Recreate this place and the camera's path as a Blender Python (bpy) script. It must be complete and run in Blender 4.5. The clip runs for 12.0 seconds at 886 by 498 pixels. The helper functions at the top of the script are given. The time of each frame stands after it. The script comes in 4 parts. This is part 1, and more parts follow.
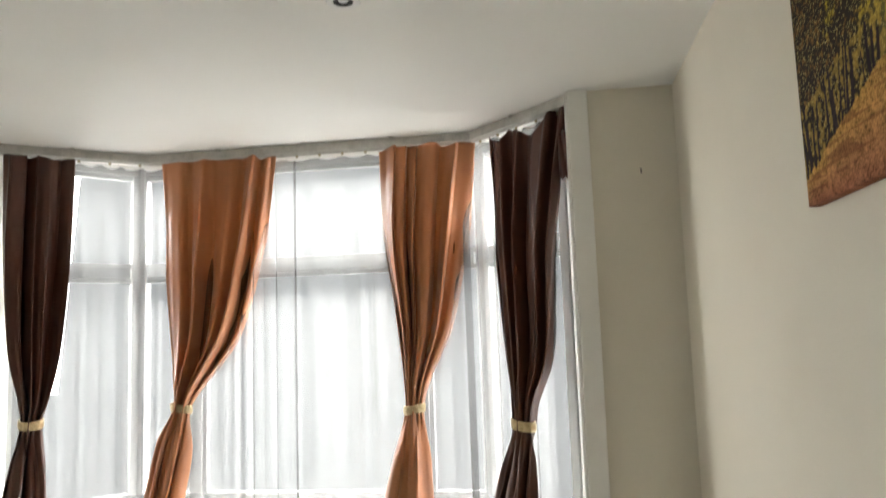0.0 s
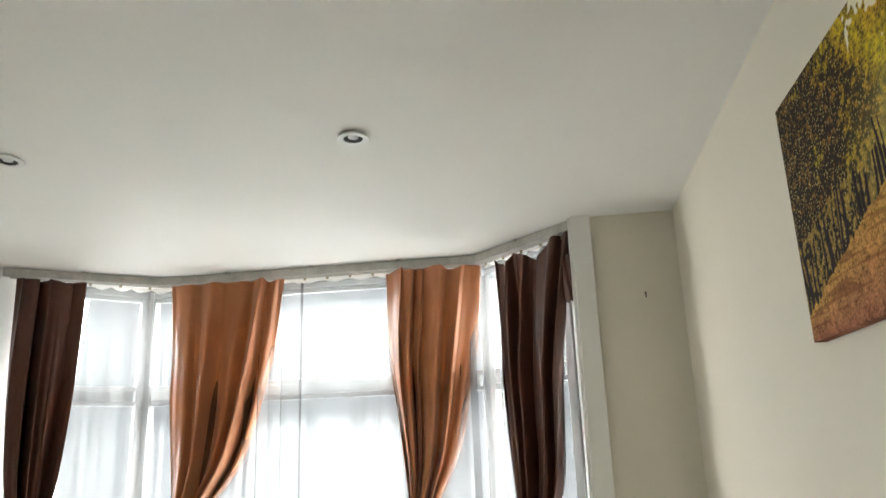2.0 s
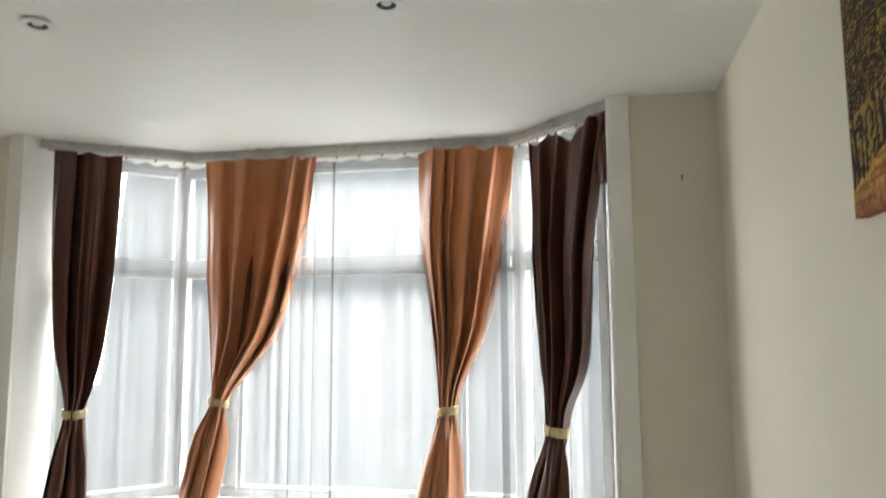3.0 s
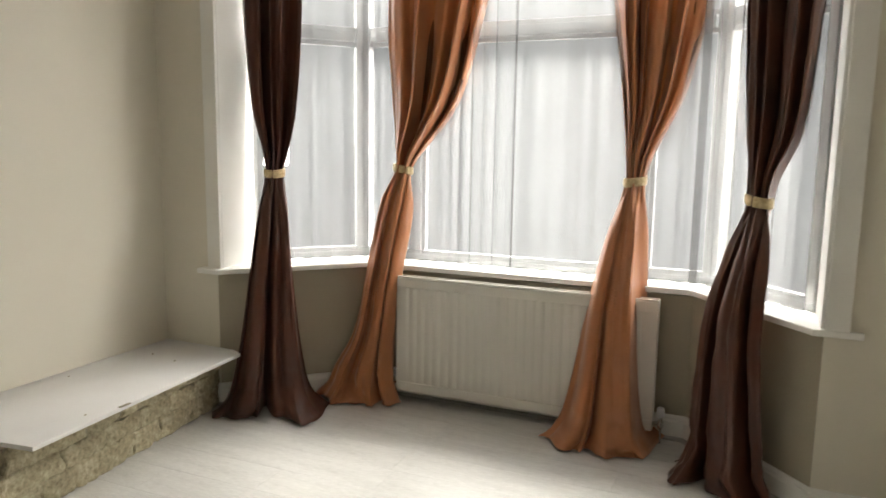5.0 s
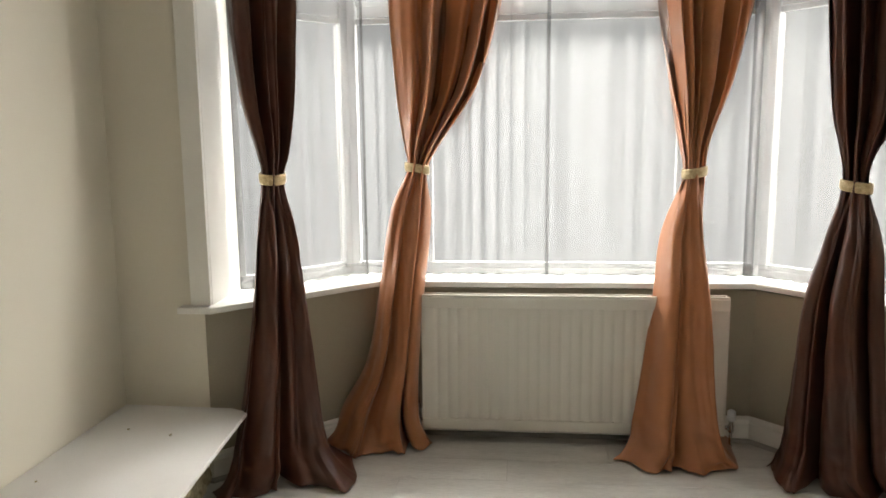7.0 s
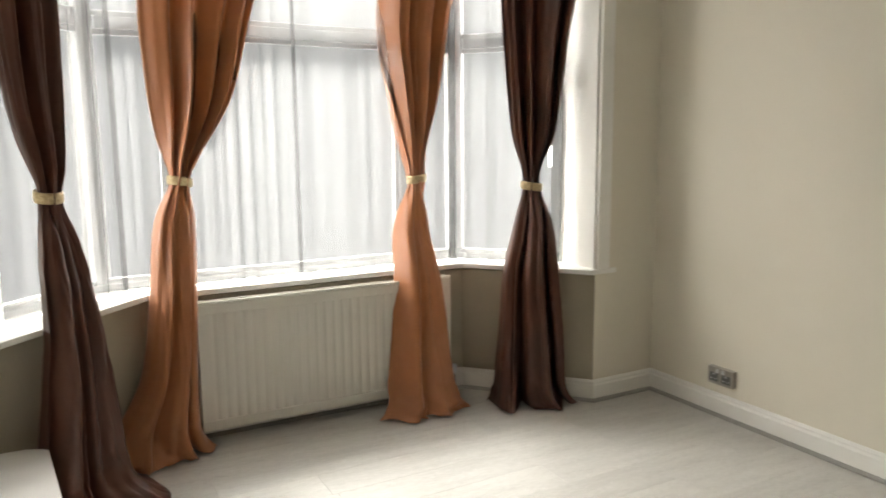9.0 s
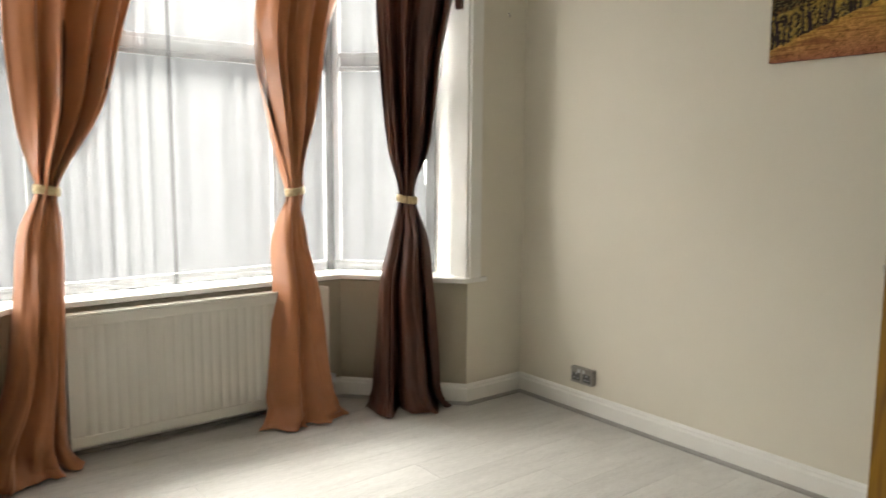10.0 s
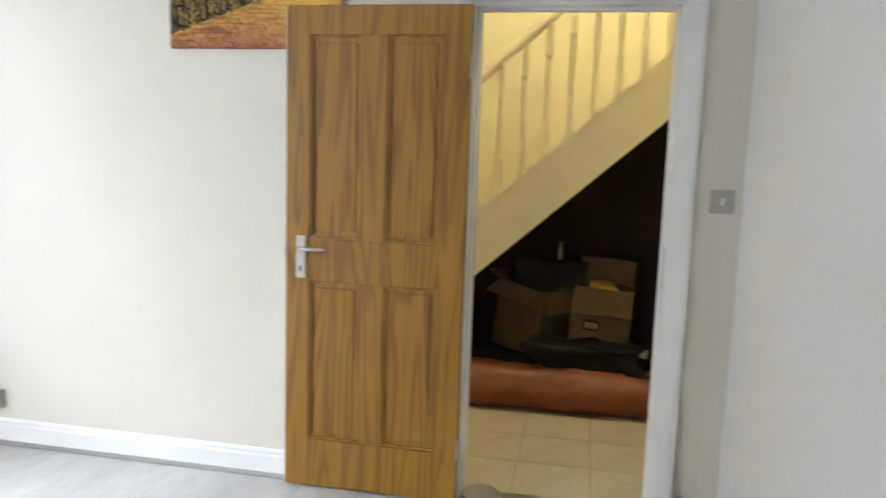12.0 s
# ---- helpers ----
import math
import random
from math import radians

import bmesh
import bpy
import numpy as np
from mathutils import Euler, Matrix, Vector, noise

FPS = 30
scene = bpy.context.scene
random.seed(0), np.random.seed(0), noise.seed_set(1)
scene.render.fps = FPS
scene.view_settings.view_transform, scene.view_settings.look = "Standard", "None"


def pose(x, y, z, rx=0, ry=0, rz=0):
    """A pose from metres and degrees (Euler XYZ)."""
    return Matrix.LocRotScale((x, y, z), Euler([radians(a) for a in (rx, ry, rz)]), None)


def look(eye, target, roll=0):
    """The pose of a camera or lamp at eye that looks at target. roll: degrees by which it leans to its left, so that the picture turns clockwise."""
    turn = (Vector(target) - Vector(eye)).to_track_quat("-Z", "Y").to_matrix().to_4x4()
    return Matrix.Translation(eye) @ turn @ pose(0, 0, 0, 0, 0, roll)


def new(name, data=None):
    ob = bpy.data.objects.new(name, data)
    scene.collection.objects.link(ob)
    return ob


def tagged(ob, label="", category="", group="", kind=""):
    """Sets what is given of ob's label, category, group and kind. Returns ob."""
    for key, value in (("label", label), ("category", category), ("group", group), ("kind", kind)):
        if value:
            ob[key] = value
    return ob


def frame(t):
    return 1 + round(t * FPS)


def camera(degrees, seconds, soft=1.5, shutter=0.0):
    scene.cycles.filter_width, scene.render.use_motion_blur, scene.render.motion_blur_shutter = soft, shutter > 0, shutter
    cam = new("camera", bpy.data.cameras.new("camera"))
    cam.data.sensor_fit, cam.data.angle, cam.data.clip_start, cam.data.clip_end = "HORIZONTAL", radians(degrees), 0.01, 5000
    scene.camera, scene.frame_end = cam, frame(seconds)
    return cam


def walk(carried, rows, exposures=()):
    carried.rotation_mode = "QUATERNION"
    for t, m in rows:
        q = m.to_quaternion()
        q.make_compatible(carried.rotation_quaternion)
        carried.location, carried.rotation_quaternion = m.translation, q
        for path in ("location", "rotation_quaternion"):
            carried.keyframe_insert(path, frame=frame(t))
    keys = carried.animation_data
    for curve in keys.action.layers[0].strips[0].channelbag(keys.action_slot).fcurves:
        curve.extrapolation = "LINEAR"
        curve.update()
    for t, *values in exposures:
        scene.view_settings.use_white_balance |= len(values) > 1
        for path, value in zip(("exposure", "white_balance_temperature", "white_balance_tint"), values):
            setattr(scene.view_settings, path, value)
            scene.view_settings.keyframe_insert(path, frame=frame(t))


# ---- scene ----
cam = camera(62.6, 12.0, shutter=0.5)
PATH = [
    (0, (0.42, 0.326, 1.56), (0.143, 2.294, 1.786), -2.0),
    (0.5, (0.427, 0.314, 1.585), (0.151, 2.259, 1.961), -2.3),
    (1, (0.428, 0.302, 1.601), (0.159, 2.221, 2.097), -2.5),
    (1.5, (0.43, 0.3, 1.605), (0.16, 2.205, 2.153), -2.4),
    (2, (0.427, 0.302, 1.602), (0.151, 2.211, 2.131), -2.1),
    (2.5, (0.427, 0.31, 1.59), (0.118, 2.243, 2.0), -1.3),
    (3, (0.42, 0.321, 1.56), (0.045, 2.271, 1.795), -0.3),
    (3.5, (0.406, 0.316, 1.523), (-0.061, 2.26, 1.562), 0.6),
    (3.7, (0.395, 0.307, 1.52), (-0.115, 2.24, 1.472), 0.8),
    (5.3, (0.196, 0.395, 1.349), (-0.602, 2.205, 1.053), 0.8),
    (5.5, (0.095, 0.391, 1.353), (-0.676, 2.213, 1.055), 1.0),
    (6, (-0.165, 0.509, 1.338), (-0.868, 2.36, 1.054), 0.3),
    (6.5, (-0.598, 0.591, 1.338), (-1.039, 2.52, 1.05), 0.1),
    (6.7, (-0.755, 0.605, 1.336), (-1.105, 2.545, 1.048), -0.2),
    (8.3, (-1.848, 0.573, 1.4), (-1.19, 2.437, 1.093), -1.0),
    (8.5, (-1.882, 0.507, 1.42), (-1.125, 2.332, 1.104), -0.9),
    (9, (-1.971, 0.35, 1.4), (-1.023, 2.086, 1.104), -0.5),
    (9.5, (-2.043, 0.251, 1.35), (-0.93, 1.893, 1.094), -0.1),
    (10, (-2.039, 0.216, 1.363), (-0.813, 1.778, 1.125), 0.4),
    (10.5, (-2.012, 0.217, 1.375), (-0.581, 1.597, 1.155), 0.9),
    (11, (-1.898, 0.156, 1.371), (-0.225, 1.232, 1.16), 1.9),
    (11.5, (-1.854, 0.153, 1.379), (0.016, 0.825, 1.151), 2.2),
    (12, (-1.824, 0.141, 1.387), (0.123, 0.516, 1.128), 1.9),
]
EXPOSURES = [(0.0, -0.03, 6450, 7), (1.0, 0.15, 6350, 7), (1.5, 0.24, 6300, 6), (2.5, 0.16, 6150, 5), (3.5, -0.22, 6350, 6), (5.3, -0.27, 6700, 8), (8.5, -0.2, 6700, 8), (9.0, -0.14, 6700, 8), (10.0, -0.1, 6700, 8), (10.5, 0.06, 6700, 9), (11.0, 0.3, 6400, 10), (11.5, 0.72, 5450, 8), (12.0, 1.02, 5400, 10)]
walk(cam, [(t, look(eye, target, roll)) for t, eye, target, roll in PATH], EXPOSURES)

# ---------------------------------------------------------------- world and lights
SUN_UP, SUN_ROUND = 38.0, 20.0
world = bpy.data.worlds.new("overcast_sky")
scene.world = world
world.use_nodes = True
wn, wl = world.node_tree.nodes, world.node_tree.links
sky = wn.new("ShaderNodeTexSky")
sky.sky_type, sky.sun_disc = "NISHITA", False
sky.sun_elevation, sky.sun_rotation = radians(SUN_UP), radians(SUN_ROUND)
sky.air_density, sky.dust_density, sky.ozone_density = 1.0, 6.0, 1.0
SKY_STRENGTH = 0.15
wn["Background"].inputs["Strength"].default_value = SKY_STRENGTH
wl.new(sky.outputs["Color"], wn["Background"].inputs["Color"])

sun = new("sun", bpy.data.lights.new("sun", "SUN"))
sun.data.energy, sun.data.angle, sun.data.color = 1.5, radians(20), (1.0, 0.96, 0.9)
sun.matrix_world = look((0, 8, 8), (-1.5, 0, 0))

# skylight that falls into the bay: from the high sky over the street and from the open sky to either side
SKY_WATTS = 1800.0


def sky_light(name, eye, target, width, height, watts):
    lamp = new(name, bpy.data.lights.new(name, "AREA"))
    lamp.data.shape, lamp.data.size, lamp.data.size_y = "RECTANGLE", width, height
    lamp.data.energy, lamp.data.color = watts, (1.0, 0.985, 0.955)
    lamp.matrix_world = look(eye, target)
    return lamp


sky_light("sky_light_high", (-0.8, 5.5, 4.1), (-0.8, 3.4, 1.2), 4.0, 1.8, SKY_WATTS * 0.28)
sky_light("sky_light_far", (-0.8, 8.2, 5.2), (-0.8, 3.8, 1.7), 7.0, 2.6, SKY_WATTS * 3.5)
sky_light("sky_light_west", (-4.4, 5.6, 2.2), (-0.6, 3.6, 1.5), 2.0, 2.2, SKY_WATTS * 0.32)
sky_light("sky_light_east", (3.0, 5.6, 2.2), (-1.0, 3.6, 1.5), 2.0, 2.2, SKY_WATTS * 0.55)

# warm lamp of the hall, over the foot of the stairs
hall_lamp = new("hall_lamp", bpy.data.lights.new("hall_lamp", "POINT"))
hall_lamp.data.energy, hall_lamp.data.color, hall_lamp.data.shadow_soft_size = 46.0, (1.0, 0.80, 0.42), 0.10
hall_lamp.location = (1.86, 0.10, 3.55)

# ---------------------------------------------------------------- materials
def mix_rgb(nt, fac, a, b, how="MIX"):
    n = nt.nodes.new("ShaderNodeMix")
    n.data_type, n.blend_type = "RGBA", how
    for socket, value in ((n.inputs[0], fac), (n.inputs[6], a), (n.inputs[7], b)):
        if hasattr(value, "node"):
            nt.links.new(value, socket)
        else:
            socket.default_value = (*value, 1.0) if isinstance(value, tuple) else value
    return n.outputs[2]


def noise_tex(nt, scale, detail=4.0, rough=0.55, stretch=(1, 1, 1)):
    co = nt.nodes.new("ShaderNodeTexCoord")
    mp = nt.nodes.new("ShaderNodeMapping")
    mp.inputs["Scale"].default_value = stretch
    n = nt.nodes.new("ShaderNodeTexNoise")
    n.inputs["Scale"].default_value, n.inputs["Detail"].default_value, n.inputs["Roughness"].default_value = scale, detail, rough
    nt.links.new(co.outputs["Object"], mp.inputs["Vector"])
    nt.links.new(mp.outputs["Vector"], n.inputs["Vector"])
    return n.outputs["Fac"]


def ramp(nt, fac, lo, hi):
    n = nt.nodes.new("ShaderNodeMapRange")
    n.inputs["From Min"].default_value, n.inputs["From Max"].default_value = lo, hi
    nt.links.new(fac, n.inputs["Value"])
    return n.outputs["Result"]


def surface(name, color, rough=0.6, metal=0.0, dark=None, patch=1.5, grain=60.0, grain_amount=0.10, bump=0.15, bump_scale=None,
            stretch=(1, 1, 1), sheen=0.0, per_piece=0.0, coat=0.0):
    """A node material with large soft patches of a second tone, fine grain and relief."""
    m = bpy.data.materials.new(name)
    m.use_nodes = True
    nt = m.node_tree
    b = nt.nodes["Principled BSDF"]
    dark = dark or tuple(c * 0.86 for c in color)
    big = ramp(nt, noise_tex(nt, patch, 3.0, 0.6, stretch), 0.35, 0.68)
    col = mix_rgb(nt, big, color, dark)
    fine = noise_tex(nt, grain, 5.0, 0.65, stretch)
    col = mix_rgb(nt, grain_amount, col, mix_rgb(nt, ramp(nt, fine, 0.3, 0.7), (0, 0, 0), (1, 1, 1)), "SOFT_LIGHT")
    if per_piece:
        info = nt.nodes.new("ShaderNodeObjectInfo")
        hsv = nt.nodes.new("ShaderNodeHueSaturation")
        mr = nt.nodes.new("ShaderNodeMapRange")
        mr.inputs["To Min"].default_value, mr.inputs["To Max"].default_value = 1 - per_piece, 1 + per_piece
        nt.links.new(info.outputs["Random"], mr.inputs["Value"])
        nt.links.new(mr.outputs["Result"], hsv.inputs["Value"])
        nt.links.new(col, hsv.inputs["Color"])
        col = hsv.outputs["Color"]
    nt.links.new(col, b.inputs["Base Color"])
    b.inputs["Metallic"].default_value = metal
    rr = nt.nodes.new("ShaderNodeMapRange")
    rr.inputs["To Min"].default_value, rr.inputs["To Max"].default_value = max(0.02, rough - 0.08), min(1.0, rough + 0.08)
    nt.links.new(fine, rr.inputs["Value"])
    nt.links.new(rr.outputs["Result"], b.inputs["Roughness"])
    b.inputs["Sheen Weight"].default_value = sheen
    b.inputs["Coat Weight"].default_value = coat
    if bump:
        bp = nt.nodes.new("ShaderNodeBump")
        bp.inputs["Strength"].default_value, bp.inputs["Distance"].default_value = bump, 0.004
        nt.links.new(noise_tex(nt, bump_scale or grain, 6.0, 0.6, stretch), bp.inputs["Height"])
        nt.links.new(bp.outputs["Normal"], b.inputs["Normal"])
    return m


M_WALL = surface("beige_emulsion", (0.75, 0.705, 0.60), 0.62, dark=(0.72, 0.675, 0.57), patch=1.1, grain=180, grain_amount=0.05, bump=0.10, bump_scale=140)
# paler, more neutral version of the wall colour, south wall only
M_PALE = surface("pale_wall_tone", (0.84, 0.825, 0.785), 0.6, dark=(0.81, 0.79, 0.745), patch=1.1, grain=180, grain_amount=0.05, bump=0.10, bump_scale=140)
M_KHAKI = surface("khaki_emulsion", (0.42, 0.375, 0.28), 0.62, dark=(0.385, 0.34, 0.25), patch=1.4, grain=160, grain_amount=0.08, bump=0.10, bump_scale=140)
M_CEIL = surface("ceiling_paint", (0.87, 0.865, 0.84), 0.7, dark=(0.84, 0.83, 0.80), patch=0.9, grain=120, grain_amount=0.05, bump=0.10, bump_scale=90)
M_GLOSS = surface("white_gloss_paint", (0.86, 0.85, 0.81), 0.33, dark=(0.82, 0.805, 0.76), patch=3.0, grain=90, grain_amount=0.06, bump=0.06, bump_scale=60)
M_UPVC = surface("white_plastic", (0.80, 0.81, 0.82), 0.3, grain=80, grain_amount=0.03, bump=0.0)
M_SASH = surface("white_window_paint", (0.80, 0.805, 0.81), 0.5, grain=80, grain_amount=0.05, bump=0.03)
M_RAIL = surface("yellowed_rail_plastic", (0.50, 0.485, 0.445), 0.45, dark=(0.38, 0.365, 0.33), patch=14, grain=90, grain_amount=0.2, bump=0.05)
M_RAD = surface("radiator_enamel", (0.78, 0.755, 0.69), 0.38, dark=(0.74, 0.71, 0.64), patch=2.0, grain=120, grain_amount=0.06, bump=0.04)
M_DARK = surface("dark_recess", (0.05, 0.045, 0.04), 0.8, bump=0)
M_PLANK = surface("pale_grey_laminate", (0.585, 0.57, 0.535), 0.42, dark=(0.51, 0.495, 0.465), patch=2.2, grain=26, grain_amount=0.35, bump=0.05, stretch=(1, 9, 1), per_piece=0.05)
M_SUBFLOOR = surface("laminate_joint", (0.26, 0.24, 0.21), 0.8, bump=0)
M_BEAD = surface("grey_floor_bead", (0.36, 0.345, 0.32), 0.55, grain=60, stretch=(1, 1, 1))
M_COPPER = surface("copper_satin", (0.47, 0.190, 0.082), 0.30, dark=(0.40, 0.158, 0.066), patch=5, grain=400, grain_amount=0.12, bump=0.06, sheen=0.12)
M_CHOC = surface("chocolate_satin", (0.085, 0.0245, 0.0115), 0.36, dark=(0.060, 0.0172, 0.008), patch=5, grain=400, grain_amount=0.12, bump=0.06, sheen=0.02)
M_GOLD = surface("gold_tieback", (0.62, 0.50, 0.30), 0.4, metal=0.55, patch=60, dark=(0.40, 0.30, 0.16), grain=300, grain_amount=0.4, bump=0.4)
M_STONE = surface("rough_stone", (0.42, 0.37, 0.25), 0.9, dark=(0.28, 0.24, 0.15), patch=11, grain=55, grain_amount=0.6, bump=1.0, bump_scale=38, per_piece=0.07)
M_STONE_PALE = surface("pale_rough_stone", (0.58, 0.565, 0.51), 0.9, dark=(0.33, 0.31, 0.26), patch=14, grain=90, grain_amount=0.5, bump=0.9, bump_scale=50, per_piece=0.10)
M_MORTAR = surface("mortar", (0.32, 0.29, 0.21), 0.95, dark=(0.23, 0.20, 0.14), patch=12, grain=90, grain_amount=0.4, bump=0.6)
M_BOARD = surface("white_board", (0.76, 0.745, 0.73), 0.5, dark=(0.72, 0.70, 0.685), patch=3, grain=140, grain_amount=0.08, bump=0.04)
M_STEEL = surface("brushed_steel", (0.52, 0.49, 0.45), 0.34, metal=0.9, grain=200, grain_amount=0.2, bump=0.03, stretch=(1, 1, 12))
M_CHROME = surface("satin_chrome", (0.72, 0.71, 0.69), 0.22, metal=1.0, grain=100, grain_amount=0.05, bump=0)
M_LOCK = surface("dark_green_lock_plate", (0.035, 0.075, 0.05), 0.45, metal=0.3, bump=0)
M_HALLWALL = surface("cream_hall_wall", (0.72, 0.66, 0.46), 0.6, dark=(0.69, 0.63, 0.43), patch=1.5, grain=120, grain_amount=0.05, bump=0.08)
M_HALLWOOD = surface("cream_painted_wood", (0.76, 0.70, 0.52), 0.42, dark=(0.72, 0.655, 0.47), patch=4, grain=80, grain_amount=0.08, bump=0.05)
M_HALLTILE = surface("beige_hall_tile", (0.56, 0.50, 0.385), 0.45, dark=(0.50, 0.44, 0.33), patch=5, grain=40, grain_amount=0.2, bump=0.05, per_piece=0.03)
# near-black brown: the colour carries the shade under the stairs
M_UNDER = surface("understair_shade_brown", (0.05, 0.030, 0.020), 0.8, bump=0.1)
M_CARD = surface("cardboard", (0.19, 0.128, 0.066), 0.85, dark=(0.15, 0.10, 0.05), patch=7, grain=60, grain_amount=0.2, bump=0.1)
M_CARDTAPE = surface("parcel_tape", (0.42, 0.30, 0.15), 0.3, bump=0)
M_INK = surface("black_ink", (0.02, 0.018, 0.018), 0.6, bump=0)
M_LEATHER = surface("tan_leatherette", (0.27, 0.08, 0.02), 0.45, dark=(0.19, 0.052, 0.014), patch=6, grain=120, grain_amount=0.25, bump=0.25)
M_BLACKCLOTH = surface("black_cloth", (0.010, 0.009, 0.010), 0.9, grain=200, bump=0.3)
M_YELLOW = surface("yellow_plastic", (0.62, 0.40, 0.06), 0.35, bump=0)
M_MAT = surface("grey_mat", (0.34, 0.31, 0.28), 0.95, grain=260, grain_amount=0.5, bump=0.6)
M_BRIGHT = surface("bright_white_enamel", (0.93, 0.93, 0.92), 0.22, bump=0, grain_amount=0.0, dark=(0.93, 0.93, 0.92))
M_LAMPIN = surface("lamp_reflector", (0.22, 0.22, 0.22), 0.3, metal=0.6, bump=0)
M_PAVE = surface("concrete_pavement", (0.68, 0.67, 0.65), 0.9, patch=1, grain=40, grain_amount=0.2)


def pine():
    m = bpy.data.materials.new("varnished_pine")
    m.use_nodes = True
    nt = m.node_tree
    b = nt.nodes["Principled BSDF"]
    co, info = nt.nodes.new("ShaderNodeTexCoord"), nt.nodes.new("ShaderNodeObjectInfo")
    far = nt.nodes.new("ShaderNodeMath")
    far.operation = "MULTIPLY"
    far.inputs[1].default_value = 37.0
    nt.links.new(info.outputs["Random"], far.inputs[0])
    shift = nt.nodes.new("ShaderNodeVectorMath")
    nt.links.new(co.outputs["Object"], shift.inputs[0])
    nt.links.new(far.outputs[0], shift.inputs[1])

    def grain(scale, stretch, detail, twist):
        mp, n = nt.nodes.new("ShaderNodeMapping"), nt.nodes.new("ShaderNodeTexNoise")
        mp.inputs["Scale"].default_value = stretch
        n.inputs["Scale"].default_value, n.inputs["Detail"].default_value, n.inputs["Distortion"].default_value = scale, detail, twist
        nt.links.new(shift.outputs[0], mp.inputs["Vector"])
        nt.links.new(mp.outputs["Vector"], n.inputs["Vector"])
        return n.outputs["Fac"]

    broad, rings = grain(1.0, (6, 6, 0.45), 2.0, 0.6), nt.nodes.new("ShaderNodeMath")
    rings.operation = "SINE"
    many = nt.nodes.new("ShaderNodeMath")
    many.operation = "MULTIPLY"
    many.inputs[1].default_value = 62.0
    nt.links.new(broad, many.inputs[0])
    nt.links.new(many.outputs[0], rings.inputs[0])
    streak = grain(9.0, (14, 14, 0.35), 5.0, 0.2)
    col = mix_rgb(nt, ramp(nt, rings.outputs[0], -0.1, 1.25), (0.35, 0.172, 0.010), (0.15, 0.060, 0.003))
    col = mix_rgb(nt, 0.38, col, mix_rgb(nt, ramp(nt, streak, 0.35, 0.65), (0.30, 0.155, 0.012), (0.19, 0.088, 0.005)))
    nt.links.new(col, b.inputs["Base Color"])
    b.inputs["Roughness"].default_value = 0.42
    bp = nt.nodes.new("ShaderNodeBump")
    bp.inputs["Strength"].default_value, bp.inputs["Distance"].default_value = 0.10, 0.002
    nt.links.new(streak, bp.inputs["Height"])
    nt.links.new(bp.outputs["Normal"], b.inputs["Normal"])
    return m


def sheer_cloth(name, clear, color):
    m = bpy.data.materials.new(name)
    m.use_nodes = True
    nt = m.node_tree
    nt.nodes.remove(nt.nodes["Principled BSDF"])
    out = nt.nodes["Material Output"]
    tr, tl, df = (nt.nodes.new("ShaderNodeBsdf" + k) for k in ("Transparent", "Translucent", "Diffuse"))
    tl.inputs["Color"].default_value = df.inputs["Color"].default_value = (*color, 1)
    a, c = nt.nodes.new("ShaderNodeMixShader"), nt.nodes.new("ShaderNodeMixShader")
    a.inputs[0].default_value = 0.4
    nt.links.new(tl.outputs[0], a.inputs[1])
    nt.links.new(df.outputs[0], a.inputs[2])
    weave = ramp(nt, noise_tex(nt, 5.0, 2.0, 0.5, (1, 1, 0.3)), 0.3, 0.7)
    mr = nt.nodes.new("ShaderNodeMapRange")
    mr.inputs["To Min"].default_value, mr.inputs["To Max"].default_value = 1 - clear - 0.03, 1 - clear + 0.03
    nt.links.new(weave, mr.inputs["Value"])
    nt.links.new(mr.outputs["Result"], c.inputs[0])
    nt.links.new(tr.outputs[0], c.inputs[1])
    nt.links.new(a.outputs[0], c.inputs[2])
    nt.links.new(c.outputs[0], out.inputs["Surface"])
    return m


def glass():
    m = bpy.data.materials.new("window_glass")
    m.use_nodes = True
    b = m.node_tree.nodes["Principled BSDF"]
    b.inputs["Roughness"].default_value, b.inputs["IOR"].default_value = 0.02, 1.45
    b.inputs["Transmission Weight"].default_value = 1.0
    return m


# emission stands in for the washed-out daylight behind the panes
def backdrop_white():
    m = bpy.data.materials.new("glowing_backdrop")
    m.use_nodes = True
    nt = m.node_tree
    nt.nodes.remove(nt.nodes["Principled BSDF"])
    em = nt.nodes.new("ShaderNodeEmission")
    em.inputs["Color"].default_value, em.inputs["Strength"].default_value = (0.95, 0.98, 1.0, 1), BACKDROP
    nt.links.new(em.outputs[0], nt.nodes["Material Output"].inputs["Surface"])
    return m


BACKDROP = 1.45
M_PINE, M_GLASS, M_FAR = pine(), glass(), backdrop_white()


def let_light_through(m, color, amount):
    """Lets some daylight glow through a cloth."""
    nt = m.node_tree
    tl, mx = nt.nodes.new("ShaderNodeBsdfTranslucent"), nt.nodes.new("ShaderNodeMixShader")
    tl.inputs["Color"].default_value, mx.inputs[0].default_value = (*color, 1), amount
    nt.links.new(nt.nodes["Principled BSDF"].outputs[0], mx.inputs[1])
    nt.links.new(tl.outputs[0], mx.inputs[2])
    nt.links.new(mx.outputs[0], nt.nodes["Material Output"].inputs["Surface"])


let_light_through(M_COPPER, (0.60, 0.33, 0.14), 0.12)
let_light_through(M_CHOC, (0.16, 0.05, 0.02), 0.015)
M_SHEER, M_HEM = sheer_cloth("white_voile", 0.27, (0.094, 0.0945, 0.095)), sheer_cloth("voile_hem", 0.86, (0.30, 0.30, 0.30))

